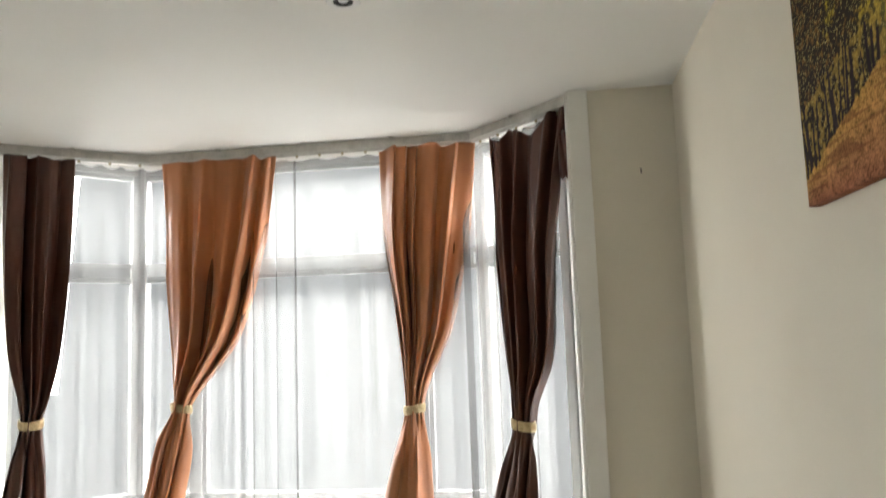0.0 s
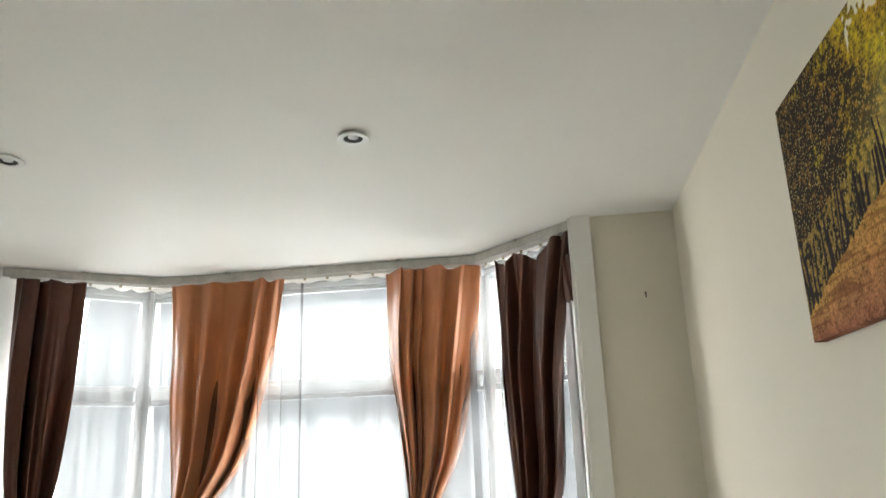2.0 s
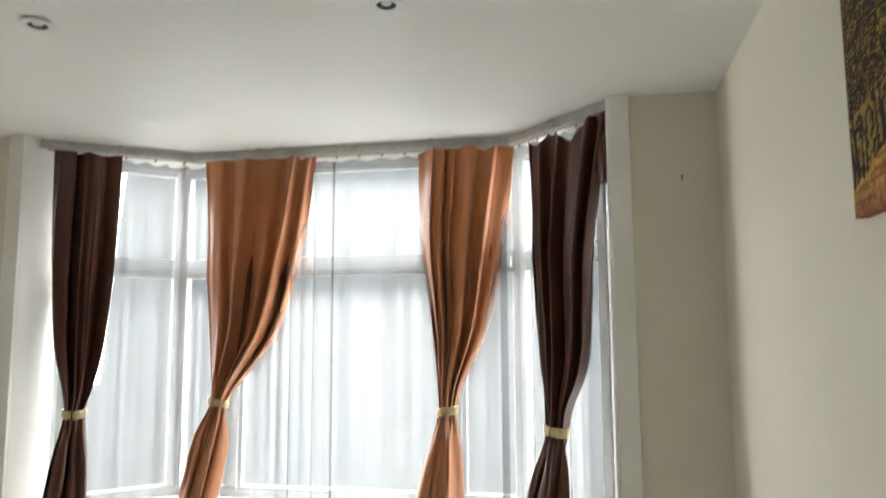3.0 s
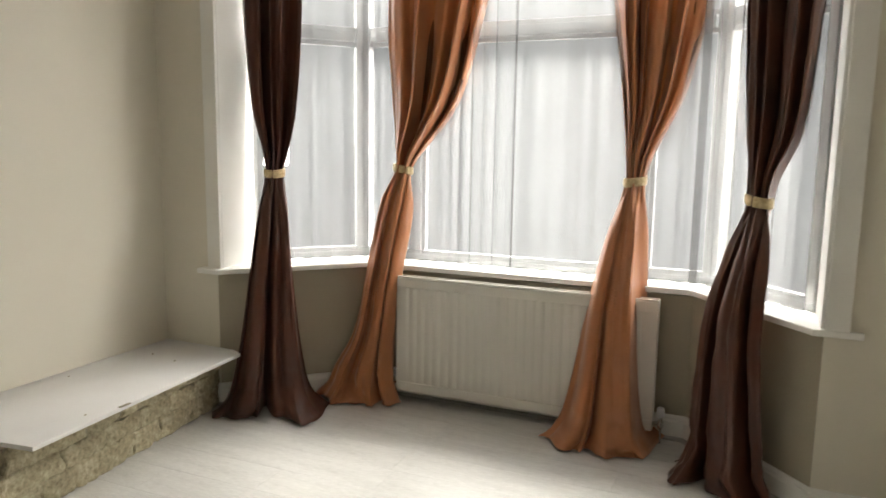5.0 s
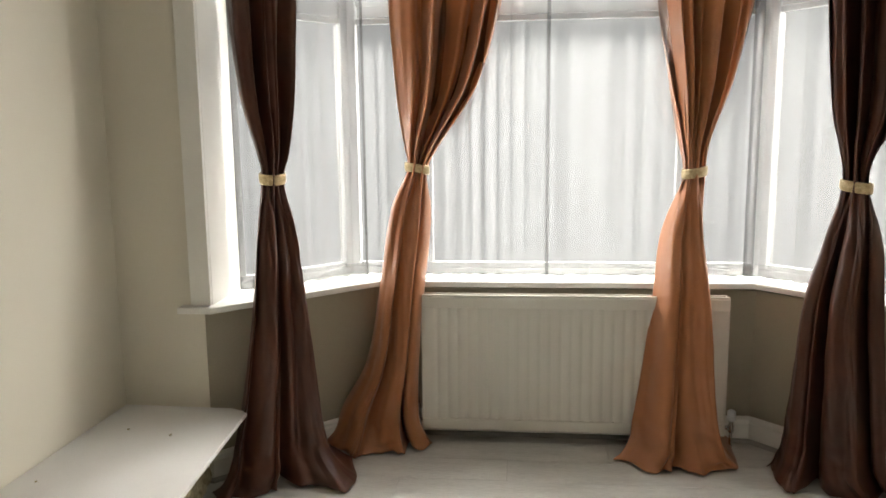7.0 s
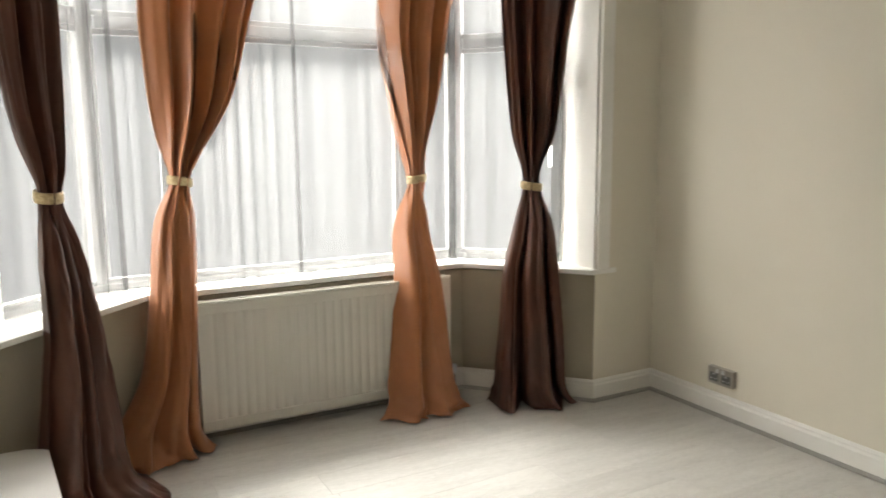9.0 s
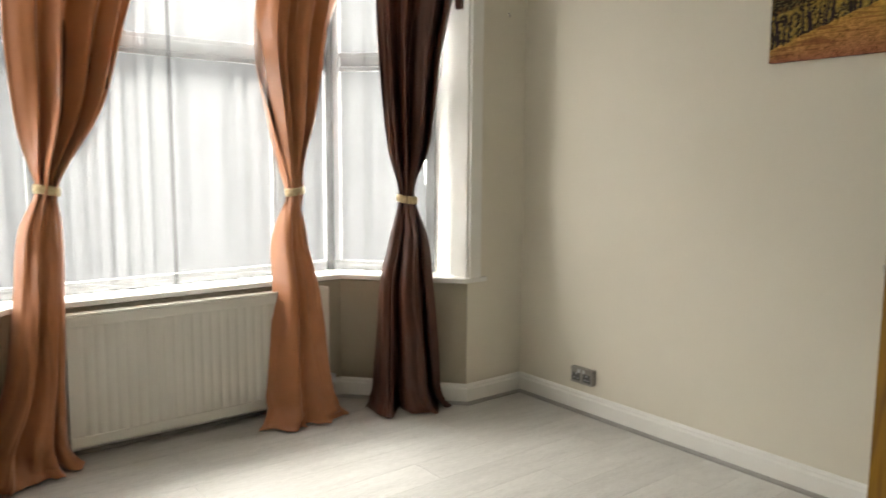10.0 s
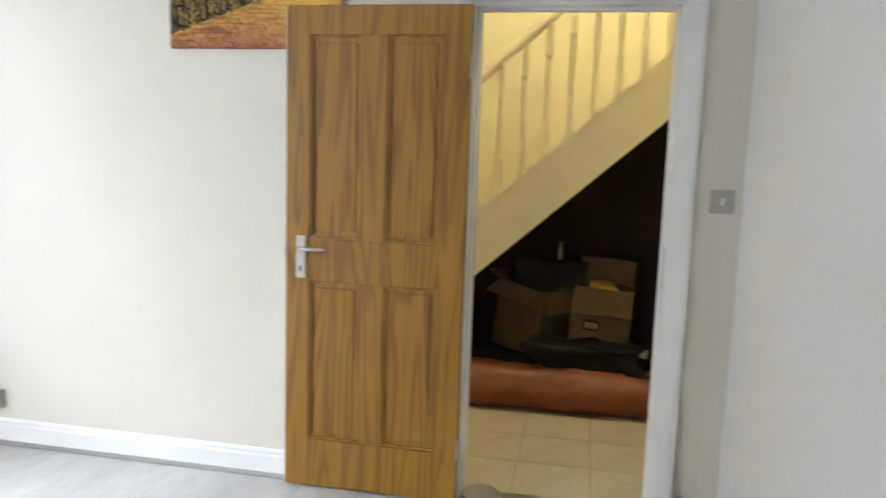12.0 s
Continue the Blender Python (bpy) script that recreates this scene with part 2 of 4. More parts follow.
# ---------------------------------------------------------------- mesh helpers
def obj(name, bm, material, smooth=False):
    me = bpy.data.meshes.new(name)
    bmesh.ops.recalc_face_normals(bm, faces=bm.faces)
    bm.to_mesh(me)
    bm.free()
    if material:
        me.materials.append(material)
    for p in me.polygons:
        p.use_smooth = smooth
    return new(name, me)


def part(name, bm, material, parent, label="", smooth=False):
    ob = obj(name, bm, material, smooth)
    ob.parent = parent
    return tagged(ob, label)


def piece(name, me, parent, m):
    """One more object on shared mesh data, under its thing."""
    ob = new(name, me)
    ob.parent = parent
    ob.matrix_basis = m
    return ob


def empty(name, m=Matrix()):
    ob = new(name)
    ob.matrix_basis = m
    return ob


def box_bm(x0, y0, z0, x1, y1, z1, bevel=0.0, bm=None):
    bm = bm or bmesh.new()
    made = bmesh.ops.create_cube(bm, size=1.0, matrix=Matrix.Translation(((x0 + x1) / 2, (y0 + y1) / 2, (z0 + z1) / 2))
                                 @ Matrix.Diagonal((abs(x1 - x0), abs(y1 - y0), abs(z1 - z0), 1)))
    if bevel:
        edges = {e for v in made["verts"] for e in v.link_edges}
        bmesh.ops.bevel(bm, geom=list(edges), offset=bevel, segments=2, affect="EDGES", profile=0.6)
    return bm


def prism_bm(outline, z0, z1, bevel=0.0, bm=None):
    bm = bm or bmesh.new()
    low = [bm.verts.new((x, y, z0)) for x, y in outline]
    high = [bm.verts.new((x, y, z1)) for x, y in outline]
    n = len(outline)
    faces = [bm.faces.new(low[::-1]), bm.faces.new(high)]
    faces += [bm.faces.new((low[i], low[(i + 1) % n], high[(i + 1) % n], high[i])) for i in range(n)]
    if bevel:
        bmesh.ops.recalc_face_normals(bm, faces=faces)
        bmesh.ops.bevel(bm, geom=list({e for f in faces for e in f.edges}), offset=bevel, segments=2, affect="EDGES", profile=0.6)
    return bm


def sweep_bm(profile, a, b, up=Vector((0, 0, 1)), mitre_a=0.0, mitre_b=0.0, bm=None):
    """A profile of (out, up) points swept from a to b; out is to the left of the way. mitre: shift along the way per unit of out."""
    bm = bm or bmesh.new()
    a, b = Vector(a), Vector(b)
    way = (b - a).normalized()
    out = up.cross(way).normalized()
    ring = []
    for p, mit in ((a, mitre_a), (b, mitre_b)):
        ring.append([bm.verts.new(p + out * o + up * h + way * (mit * o)) for o, h in profile])
    n = len(profile)
    for i in range(n):
        bm.faces.new((ring[0][i], ring[0][(i + 1) % n], ring[1][(i + 1) % n], ring[1][i]))
    bm.faces.new(ring[0][::-1])
    bm.faces.new(ring[1])
    return bm


def lathe_bm(profile, m=Matrix(), n=24, bm=None):
    """(radius, height) points turned round the z axis of m."""
    bm = bm or bmesh.new()
    rings = []
    for r, h in profile:
        rings.append([bm.verts.new(m @ Vector((r * math.cos(2 * math.pi * k / n), r * math.sin(2 * math.pi * k / n), h))) for k in range(n)])
    for a, b in zip(rings, rings[1:]):
        for k in range(n):
            bm.faces.new((a[k], a[(k + 1) % n], b[(k + 1) % n], b[k]))
    bm.faces.new(rings[0][::-1])
    bm.faces.new(rings[-1])
    return bm


def tube_bm(points, r, n=10, bm=None):
    bm = bm or bmesh.new()
    pts = [Vector(p) for p in points]
    rings = []
    for i, p in enumerate(pts):
        way = (pts[min(i + 1, len(pts) - 1)] - pts[max(i - 1, 0)]).normalized()
        side = way.orthogonal().normalized() if abs(way.z) < 0.9 else Vector((1, 0, 0))
        side = (side - way * side.dot(way)).normalized()
        other = way.cross(side)
        rings.append([bm.verts.new(p + side * (r * math.cos(2 * math.pi * k / n)) + other * (r * math.sin(2 * math.pi * k / n))) for k in range(n)])
    for a, b in zip(rings, rings[1:]):
        for k in range(n):
            bm.faces.new((a[k], a[(k + 1) % n], b[(k + 1) % n], b[k]))
    bm.faces.new(rings[0][::-1])
    bm.faces.new(rings[-1])
    return bm


def lump_bm(sx, sy, sz, cuts=3, rough=0.12, seed=0, scale=9.0):
    """A rough block: a cut cube with its points pushed about by noise."""
    bm = bmesh.new()
    bmesh.ops.create_cube(bm, size=1.0)
    bmesh.ops.subdivide_edges(bm, edges=bm.edges[:], cuts=cuts, use_grid_fill=True)
    for v in bm.verts:
        p = Vector((v.co.x * sx, v.co.y * sy, v.co.z * sz))
        d = noise.noise_vector(p * scale + Vector((seed * 7.3, seed * 3.1, seed * 1.7)))
        edge = sum(abs(c) > 0.45 for c in v.co)
        if edge >= 2:
            p *= 0.95
        v.co = p + Vector((d.x * sx, d.y * sy, d.z * sz)) * rough
    return bm


# ---------------------------------------------------------------- the room
XL, XR, YB, YW, H = -2.55, 0.96, -0.415, 3.28, 2.52
JL, JR = -2.20, 0.54                       # sides of the bay opening
DOOR_A, DOOR_B, DOOR_H = -0.16, 0.575, 1.94  # door opening in the east wall
BAY_IN = [(JL, YW), (-1.63, 3.83), (0.05, 3.83), (JR, YW)]
WIN = [(JL, 3.58), (-1.78, 4.03), (0.12, 4.03), (JR, 3.58)]


def structure(name, bm, material, label, category="", smooth=False):
    return tagged(obj(name, bm, material, smooth), label, category or name.split("_")[0], "", "structure")


wall_e = structure("wall_east", box_bm(XR, DOOR_B + 0.03, 0, XR + 0.11, YW + 0.32, H + 0.1), M_WALL, "plain beige emulsion wall with a canvas picture", "wall")
part("wall_over_door", box_bm(XR, DOOR_A - 0.03, DOOR_H + 0.03, XR + 0.11, DOOR_B + 0.03, H + 0.1), M_WALL, wall_e)
part("wall_beside_door", box_bm(XR, YB - 0.12, 0, XR + 0.11, DOOR_A - 0.03, H + 0.1), M_WALL, wall_e)
structure("wall_west", box_bm(XL - 0.2, YB - 0.12, 0, XL, YW + 0.32, H + 0.1), M_WALL, "plain beige emulsion wall above the stone hearth", "wall")
structure("wall_south", box_bm(XL, YB - 0.12, 0, XR, YB, H + 0.1), M_PALE, "plain pale wall beside the door", "wall")
wall_n = structure("wall_north", box_bm(XL, YW, 0, JL, YW + 0.30, H + 0.1), M_WALL, "beige wall broken by a bay window", "wall")
part("nib", box_bm(JR, YW, 0, XR, YW + 0.30, H + 0.1), M_WALL, wall_n)
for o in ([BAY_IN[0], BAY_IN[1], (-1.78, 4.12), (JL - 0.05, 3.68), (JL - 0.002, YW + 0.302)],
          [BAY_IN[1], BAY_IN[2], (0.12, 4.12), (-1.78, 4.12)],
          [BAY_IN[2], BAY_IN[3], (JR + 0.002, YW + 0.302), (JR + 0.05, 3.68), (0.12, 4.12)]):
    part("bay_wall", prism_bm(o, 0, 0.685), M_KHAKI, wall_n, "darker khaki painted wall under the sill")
for o in ([(JL, 3.56), (-1.76, 4.0), (-1.78, 4.12), (JL - 0.05, 3.68)], [(-1.76, 4.0), (0.10, 4.0), (0.12, 4.12), (-1.78, 4.12)],
          [(0.10, 4.0), (JR, 3.56), (JR + 0.05, 3.68), (0.12, 4.12)]):
    part("bay_head", prism_bm(o, 2.50, H + 0.1), M_CEIL, wall_n)
structure("ceiling", prism_bm([(XL - 0.2, YB - 0.12), (XR + 0.11, YB - 0.12), (XR + 0.11, 3.62), (0.6, 3.7), (0.14, 4.16), (-1.8, 4.16), (-2.3, 3.7), (XL - 0.2, 3.62)], H, H + 0.12),
          M_CEIL, "white matt painted ceiling with slight stains", "ceiling")

# jamb boards and sill of the bay
trim = structure("trim", box_bm(JL - 0.045, YW - 0.022, 0.72, JL + 0.035, YW - 0.002, H, 0.003), M_GLOSS, "white gloss painted bay jamb boards", "trim")
part("jamb_board", box_bm(JR, YW - 0.022, 0.72, JR + 0.08, YW - 0.002, H, 0.003), M_GLOSS, trim)
part("reveal_board", box_bm(JL + 0.001, YW - 0.001, 0.72, JL + 0.035, 3.575, H), M_GLOSS, trim)
part("reveal_board", box_bm(JR - 0.012, YW - 0.001, 0.72, JR - 0.001, 3.575, H), M_GLOSS, trim)
sill = structure("window_sill", prism_bm([(-2.285, 3.22), (-2.15, 3.22), (-1.605, 3.79), (0.035, 3.80), (0.50, 3.255), (0.665, 3.255), (0.665, 3.279), (JR - 0.001, 3.279),
                                          (JR - 0.001, 3.60), (0.10, 4.05), (-1.76, 4.05), (JL + 0.001, 3.60), (JL + 0.001, 3.279), (-2.285, 3.279)], 0.696, 0.722, 0.006),
                 M_GLOSS, "white painted deep bay window sill", "window sill")


# windows of the bay: frames, transoms, sashes, panes
def bay_window(name, a, b, mullions, label):
    a, b = Vector((*a, 0)), Vector((*b, 0))
    length, way = (b - a).length, (b - a).normalized()
    m = Matrix.Translation(a) @ Matrix.Rotation(math.atan2(way.y, way.x), 4, "Z")
    win = tagged(empty(name, m), label, "window", "bay windows", "structure")
    z0, z1, zt, d = 0.722, 2.50, 1.93, 0.03
    part("window_frame", box_bm(0, -d, z0, length, d, z0 + 0.03, 0.006), M_SASH, win)
    part("window_frame", box_bm(0, -d, z1 - 0.035, length, d, z1, 0.006), M_SASH, win)
    xs = [0.0] + list(mullions) + [length]
    for i, x in enumerate(xs):
        w = 0.05
        x0 = min(max(x - w / 2, 0), length - w)
        part("mullion", box_bm(x0, -d, z0 + 0.03, x0 + w, d, z1 - 0.035, 0.006), M_SASH, win)
    part("transom", box_bm(0.06, -d - 0.004, zt - 0.028, length - 0.06, d + 0.004, zt + 0.028, 0.006), M_SASH, win)
    for x0, x1 in zip(xs, xs[1:]):
        for za, zb in ((z0 + 0.03, zt - 0.028), (zt + 0.028, z1 - 0.035)):
            bm = bmesh.new()
            xa, xb = x0 + 0.025, x1 - 0.025
            for bx in ((xa, za, xb, za + 0.024), (xa, zb - 0.024, xb, zb), (xa, za + 0.024, xa + 0.024, zb - 0.024), (xb - 0.024, za + 0.024, xb, zb - 0.024)):
                box_bm(bx[0], -0.02, bx[1], bx[2], 0.02, bx[3], 0.004, bm)
            sash = part("sash", bm, M_SASH, win)
            pane = part("pane", box_bm(xa + 0.018, -0.003, za + 0.018, xb - 0.018, 0.003, zb - 0.018), M_GLASS, sash)
            pane.visible_shadow = False
    return win


bay_window("window_1", WIN[0], WIN[1], [], "white framed side window of the bay behind voile")
bay_window("window_2", WIN[1], WIN[2], [0.35, 1.56], "wide white framed front window of the bay behind voile")
bay_window("window_3", WIN[2], WIN[3], [], "white framed side window of the bay behind voile")

# skirting with a grey bead along the floor
SKIRT = [(0, 0), (0.018, 0), (0.018, 0.085), (0.013, 0.095), (0.013, 0.104), (0.006, 0.115), (0, 0.115)]
BEAD = [(0.018, 0), (0.036, 0), (0.034, 0.008), (0.027, 0.014), (0.018, 0.016)]
baseboard = tagged(empty("baseboard"), "white gloss skirting board with a grey floor bead", "skirting", "", "structure")


def half_turn(p, q, r):
    """The mitre at q between the ways p-q and q-r."""
    a, b = math.atan2(q[1] - p[1], q[0] - p[0]), math.atan2(r[1] - q[1], r[0] - q[0])
    return math.tan(((b - a + math.pi) % (2 * math.pi) - math.pi) / 2)


RUN = [(XL, YW), (JL, YW), (-1.63, 3.83), (0.05, 3.83), (JR, YW), (XR, YW), (XR, DOOR_B + 0.09)]
RUN = RUN[::-1]
for i in range(len(RUN) - 1):
    p, q = RUN[i], RUN[i + 1]
    ma = half_turn(RUN[i - 1], p, q) if i else 0.0
    mb = -half_turn(p, q, RUN[i + 2]) if i + 2 < len(RUN) else 0.0
    part("skirting_board", sweep_bm(SKIRT, (*p, 0.001), (*q, 0.001), mitre_a=ma, mitre_b=mb), M_GLOSS, baseboard)
    part("floor_bead", sweep_bm(BEAD, (*p, 0.001), (*q, 0.001), mitre_a=ma, mitre_b=mb), M_BEAD, baseboard)
for p, q in (((XR, DOOR_A - 0.09), (XR, YB)), ((XR, YB), (XL, YB)), ((XL, YB), (XL, 1.2))):
    part("skirting_board", sweep_bm([(-o, h) for o, h in SKIRT], (*q, 0.001), (*p, 0.001)), M_GLOSS, baseboard)

# ---------------------------------------------------------------- door opening and door
door_frame = tagged(empty("door_1"), "white painted door lining and architrave", "door frame", "", "structure")
T = 0.11
part("lining", box_bm(XR - 0.002, DOOR_A - 0.03, 0, XR + T + 0.002, DOOR_A, DOOR_H, 0.002), M_GLOSS, door_frame)
part("lining", box_bm(XR - 0.002, DOOR_B, 0, XR + T + 0.002, DOOR_B + 0.03, DOOR_H, 0.002), M_GLOSS, door_frame)
part("lining", box_bm(XR - 0.002, DOOR_A - 0.03, DOOR_H, XR + T + 0.002, DOOR_B + 0.03, DOOR_H + 0.03, 0.002), M_GLOSS, door_frame)
part("door_stop", box_bm(XR + 0.045, DOOR_A, 0, XR + 0.075, DOOR_A + 0.012, DOOR_H - 0.012), M_GLOSS, door_frame)
part("door_stop", box_bm(XR + 0.045, DOOR_B - 0.012, 0, XR + 0.075, DOOR_B, DOOR_H - 0.012), M_GLOSS, door_frame)
part("door_stop", box_bm(XR + 0.045, DOOR_A, DOOR_H - 0.012, XR + 0.075, DOOR_B, DOOR_H), M_GLOSS, door_frame)
for y0, y1 in ((DOOR_A - 0.085, DOOR_A - 0.012), (DOOR_B + 0.012, DOOR_B + 0.085)):
    bm = box_bm(XR - 0.018, y0, 0, XR - 0.002, y1, DOOR_H + 0.012, 0.004)
    box_bm(XR - 0.026, y0 if y0 < 0 else y1 - 0.022, 0, XR - 0.016, y0 + 0.022 if y0 < 0 else y1, DOOR_H + 0.06, 0.004, bm)
    part("architrave", bm, M_GLOSS, door_frame)
bm = box_bm(XR - 0.018, DOOR_A - 0.085, DOOR_H + 0.012, XR - 0.002, DOOR_B + 0.085, DOOR_H + 0.085, 0.004)
box_bm(XR - 0.026, DOOR_A - 0.085, DOOR_H + 0.063, XR - 0.016, DOOR_B + 0.085, DOOR_H + 0.085, 0.004, bm)
part("architrave", bm, M_GLOSS, door_frame)
part("strike_plate", box_bm(XR + 0.012, DOOR_A, 0.91, XR + 0.036, DOOR_A + 0.002, 1.07, 0.0005), M_STEEL, door_frame, "brushed steel strike plate")

DW, DH, DT = 0.722, 1.925, 0.036


def pine_door(m):
    """Four-panel leaf: x from the hinge edge to the latch edge, y through its thickness, z up."""
    door = tagged(empty("pine_door", m), "varnished pine four-panel door thrown wide open, white edge", "door")
    st, mid = 0.098, 0.095
    z_lock0, z_lock1, top, bot = 0.86, 1.03, 0.11, 0.20
    xm0, xm1 = DW / 2 - mid / 2, DW / 2 + mid / 2
    for x0, x1, z0, z1 in ((0, st, 0, DH), (DW - st, DW, 0, DH)):
        part("stile", box_bm(x0, 0, z0, x1, DT, z1, 0.003), M_PINE, door)
    for z0, z1 in ((0, bot), (z_lock0, z_lock1), (DH - top, DH)):
        part("rail", box_bm(st, 0.0005, z0, DW - st, DT - 0.0005, z1, 0.002), M_PINE, door)
    for z0, z1 in ((bot, z_lock0), (z_lock1, DH - top)):
        part("muntin", box_bm(xm0, 0.001, z0, xm1, DT - 0.001, z1, 0.002), M_PINE, door)
        for x0, x1 in ((st, xm0), (xm1, DW - st)):
            bm = box_bm(x0 - 0.004, DT / 2 - 0.004, z0 - 0.004, x1 + 0.004, DT / 2 + 0.004, z1 + 0.004)
            box_bm(x0 + 0.028, DT / 2 - 0.009, z0 + 0.028, x1 - 0.028, DT / 2 + 0.009, z1 - 0.028, 0.006, bm)
            panel = part("panel", bm, M_PINE, door)
            bm = bmesh.new()
            for y0, y1 in ((0.004, DT / 2 - 0.004), (DT / 2 + 0.004, DT - 0.004)):
                for bx in ((x0, z0, x1, z0 + 0.012), (x0, z1 - 0.012, x1, z1), (x0, z0 + 0.012, x0 + 0.012, z1 - 0.012), (x1 - 0.012, z0 + 0.012, x1, z1 - 0.012)):
                    box_bm(bx[0], y0, bx[1], bx[2], y1, bx[3], 0.004, bm)
            part("moulding", bm, M_PINE, panel)
    part("latch_edge", box_bm(DW, 0.001, 0.002, DW + 0.0012, DT - 0.001, DH - 0.002), M_GLOSS, door, "white painted door edge")
    zc = 0.955
    part("lock_faceplate", box_bm(DW, DT / 2 - 0.012, zc - 0.085, DW + 0.0035, DT / 2 + 0.012, zc + 0.068, 0.001), M_LOCK, door, "dark green lock faceplate")
    part("latch_bolt", box_bm(DW + 0.002, DT / 2 - 0.006, zc + 0.0, DW + 0.012, DT / 2 + 0.006, zc + 0.03, 0.002), M_STEEL, door, "steel latch bolt")
    for sgn, y in ((-1, 0.0), (1, DT)):
        plate = part("handle_plate", box_bm(DW - 0.085, y, zc - 0.085, DW - 0.045, y + sgn * 0.006, zc + 0.085, 0.003), M_STEEL, door, "satin steel lever handle plate")
        xh = DW - 0.065
        out = 0.05
        part("lever", tube_bm([(xh, y + sgn * 0.005, zc + 0.035), (xh, y + sgn * out * 0.7, zc + 0.035), (xh - 0.008, y + sgn * out * 0.94, zc + 0.035), (xh - 0.03, y + sgn * out, zc + 0.036),
                               (xh - 0.08, y + sgn * out, zc + 0.038), (xh - 0.115, y + sgn * out * 0.92, zc + 0.040)], 0.0085, 12), M_CHROME, plate, "chrome lever", True)
        part("keyhole", box_bm(xh - 0.004, y + sgn * 0.0062, zc - 0.058, xh + 0.004, y + sgn * 0.0072, zc - 0.035), M_INK, plate, "dark keyhole")
    for z in (0.22, 1.70):
        part("hinge", lathe_bm([(0.006, -0.04), (0.006, 0.04)], Matrix.Translation((-0.004, DT + 0.003, z)), 10), M_STEEL, door)
    return door


# hinged on the jamb towards the window and thrown back against the wall
pine_door(pose(0.928, 0.582, 0.008, 0, 0, 90.0))

# ---------------------------------------------------------------- hall beyond the door
HX0, HX1, SX = XR + T, 2.90, 2.06
structure("wall_hall", box_bm(HX1, -1.6, 0, HX1 + 0.1, 3.0, 4.6), M_HALLWALL, "cream wall beside the stairs", "wall")
structure("wall_hall_front", box_bm(HX0, 2.6, 0, HX1, 2.7, 4.6), M_HALLWALL, "cream end wall of the hall", "wall")
structure("wall_hall_back", box_bm(HX0, -1.7, 0, HX1 + 0.1, -1.6, 4.6), M_HALLWALL, "cream far wall of the hall", "wall")
structure("wall_landing", box_bm(HX0, -1.6, H + 0.12, HX0 + 0.1, 2.6, 4.6), M_HALLWALL, "cream wall above the hall", "wall")
structure("ceiling_hall", box_bm(HX0, -1.6, 4.6, HX1 + 0.1, 2.7, 4.7), M_CEIL, "white ceiling over the stairwell", "ceiling")
structure("wall_hall_side", box_bm(HX0, YB - 1.2, 0, HX0 + 0.002, YB - 0.12, H + 0.12), M_HALLWALL, "cream hall wall", "wall")
SLOPE = 0.898


def string_z(y):
    """Height of the top edge of the stair string at y."""
    return 1.02 + (0.76 - y) * SLOPE


stairs = tagged(empty("staircase", pose(SX, 0, 0)), "cream painted closed-string staircase with turned balusters", "staircase")
ya, yb = 1.75, -0.95
bm = bmesh.new()
yf = 0.76 + (1.02 - 0.325) / SLOPE
prof = [(yf, 0.0), (ya, 0.0), (ya, string_z(ya)), (yb, string_z(yb)), (yb, string_z(yb) - 0.325)]
vs = [[bm.verts.new((x, y, z)) for y, z in prof] for x in (0.0, 0.035)]
for i in range(5):
    bm.faces.new((vs[0][i], vs[0][(i + 1) % 5], vs[1][(i + 1) % 5], vs[1][i]))
bm.faces.new(vs[0][::-1]), bm.faces.new(vs[1])
part("string", bm, M_HALLWOOD, stairs)
along = Vector((0, -1, SLOPE)).normalized()
capp = [(-0.022, 0), (0.022, 0), (0.022, 0.012), (-0.022, 0.012)]
part("string_cap", sweep_bm(capp, (0.0175, ya, string_z(ya)), (0.0175, yb, string_z(yb)), Vector((0, SLOPE, 1)).normalized()), M_HALLWOOD, stairs)
part("string_bead", sweep_bm([(-0.008, -0.006), (0.006, -0.006), (0.006, 0.010), (-0.008, 0.010)], (-0.002, yf - 0.01, string_z(yf - 0.01) - 0.322), (-0.002, yb, string_z(yb) - 0.322), Vector((0, SLOPE, 1)).normalized()), M_HALLWOOD, stairs)
railp = [(-0.028, 0), (0.028, 0), (0.033, 0.018), (0.024, 0.045), (0, 0.055), (-0.024, 0.045), (-0.033, 0.018)]
part("handrail", sweep_bm(railp, (0.0175, ya, string_z(ya) + 0.70), (0.0175, yb, string_z(yb) + 0.70), Vector((0, SLOPE, 1)).normalized()), M_HALLWOOD, stairs)
hb = 0.70
bal = lathe_bm([(0.011, 0.2), (0.016, 0.215), (0.011, 0.23), (0.013, 0.30), (0.017, 0.42), (0.013, 0.49), (0.0105, 0.515), (0.016, 0.53), (0.011, 0.545)], n=12)
box_bm(-0.0165, -0.0165, -0.02, 0.0165, 0.0165, 0.205, 0.002, bal)
box_bm(-0.0165, -0.0165, 0.54, 0.0165, 0.0165, hb + 0.01, 0.002, bal)
first = part("baluster", bal, M_HALLWOOD, stairs)
first.matrix_basis = pose(0.0175, 0.608, string_z(0.608))
for k in range(-8, 13):
    if k:
        y = 0.608 - 0.1205 * k
        piece("baluster", first.data, stairs, pose(0.0175, y, string_z(y)))
rise, run_ = 0.195, 0.195 / SLOPE
for k in range(12):
    y1 = 1.70 - k * run_
    ztop = string_z(y1 - run_ / 2) - 0.10
    if ztop > 0.05:
        part("tread", box_bm(0.035, y1 - run_ - 0.01, ztop - 0.03, HX1 - SX - 0.002, y1 + 0.015, ztop, 0.004), M_HALLWOOD, stairs)
        part("riser", box_bm(0.035, y1 - 0.012, max(ztop - rise, 0), HX1 - SX - 0.002, y1, ztop - 0.03), M_HALLWOOD, stairs)
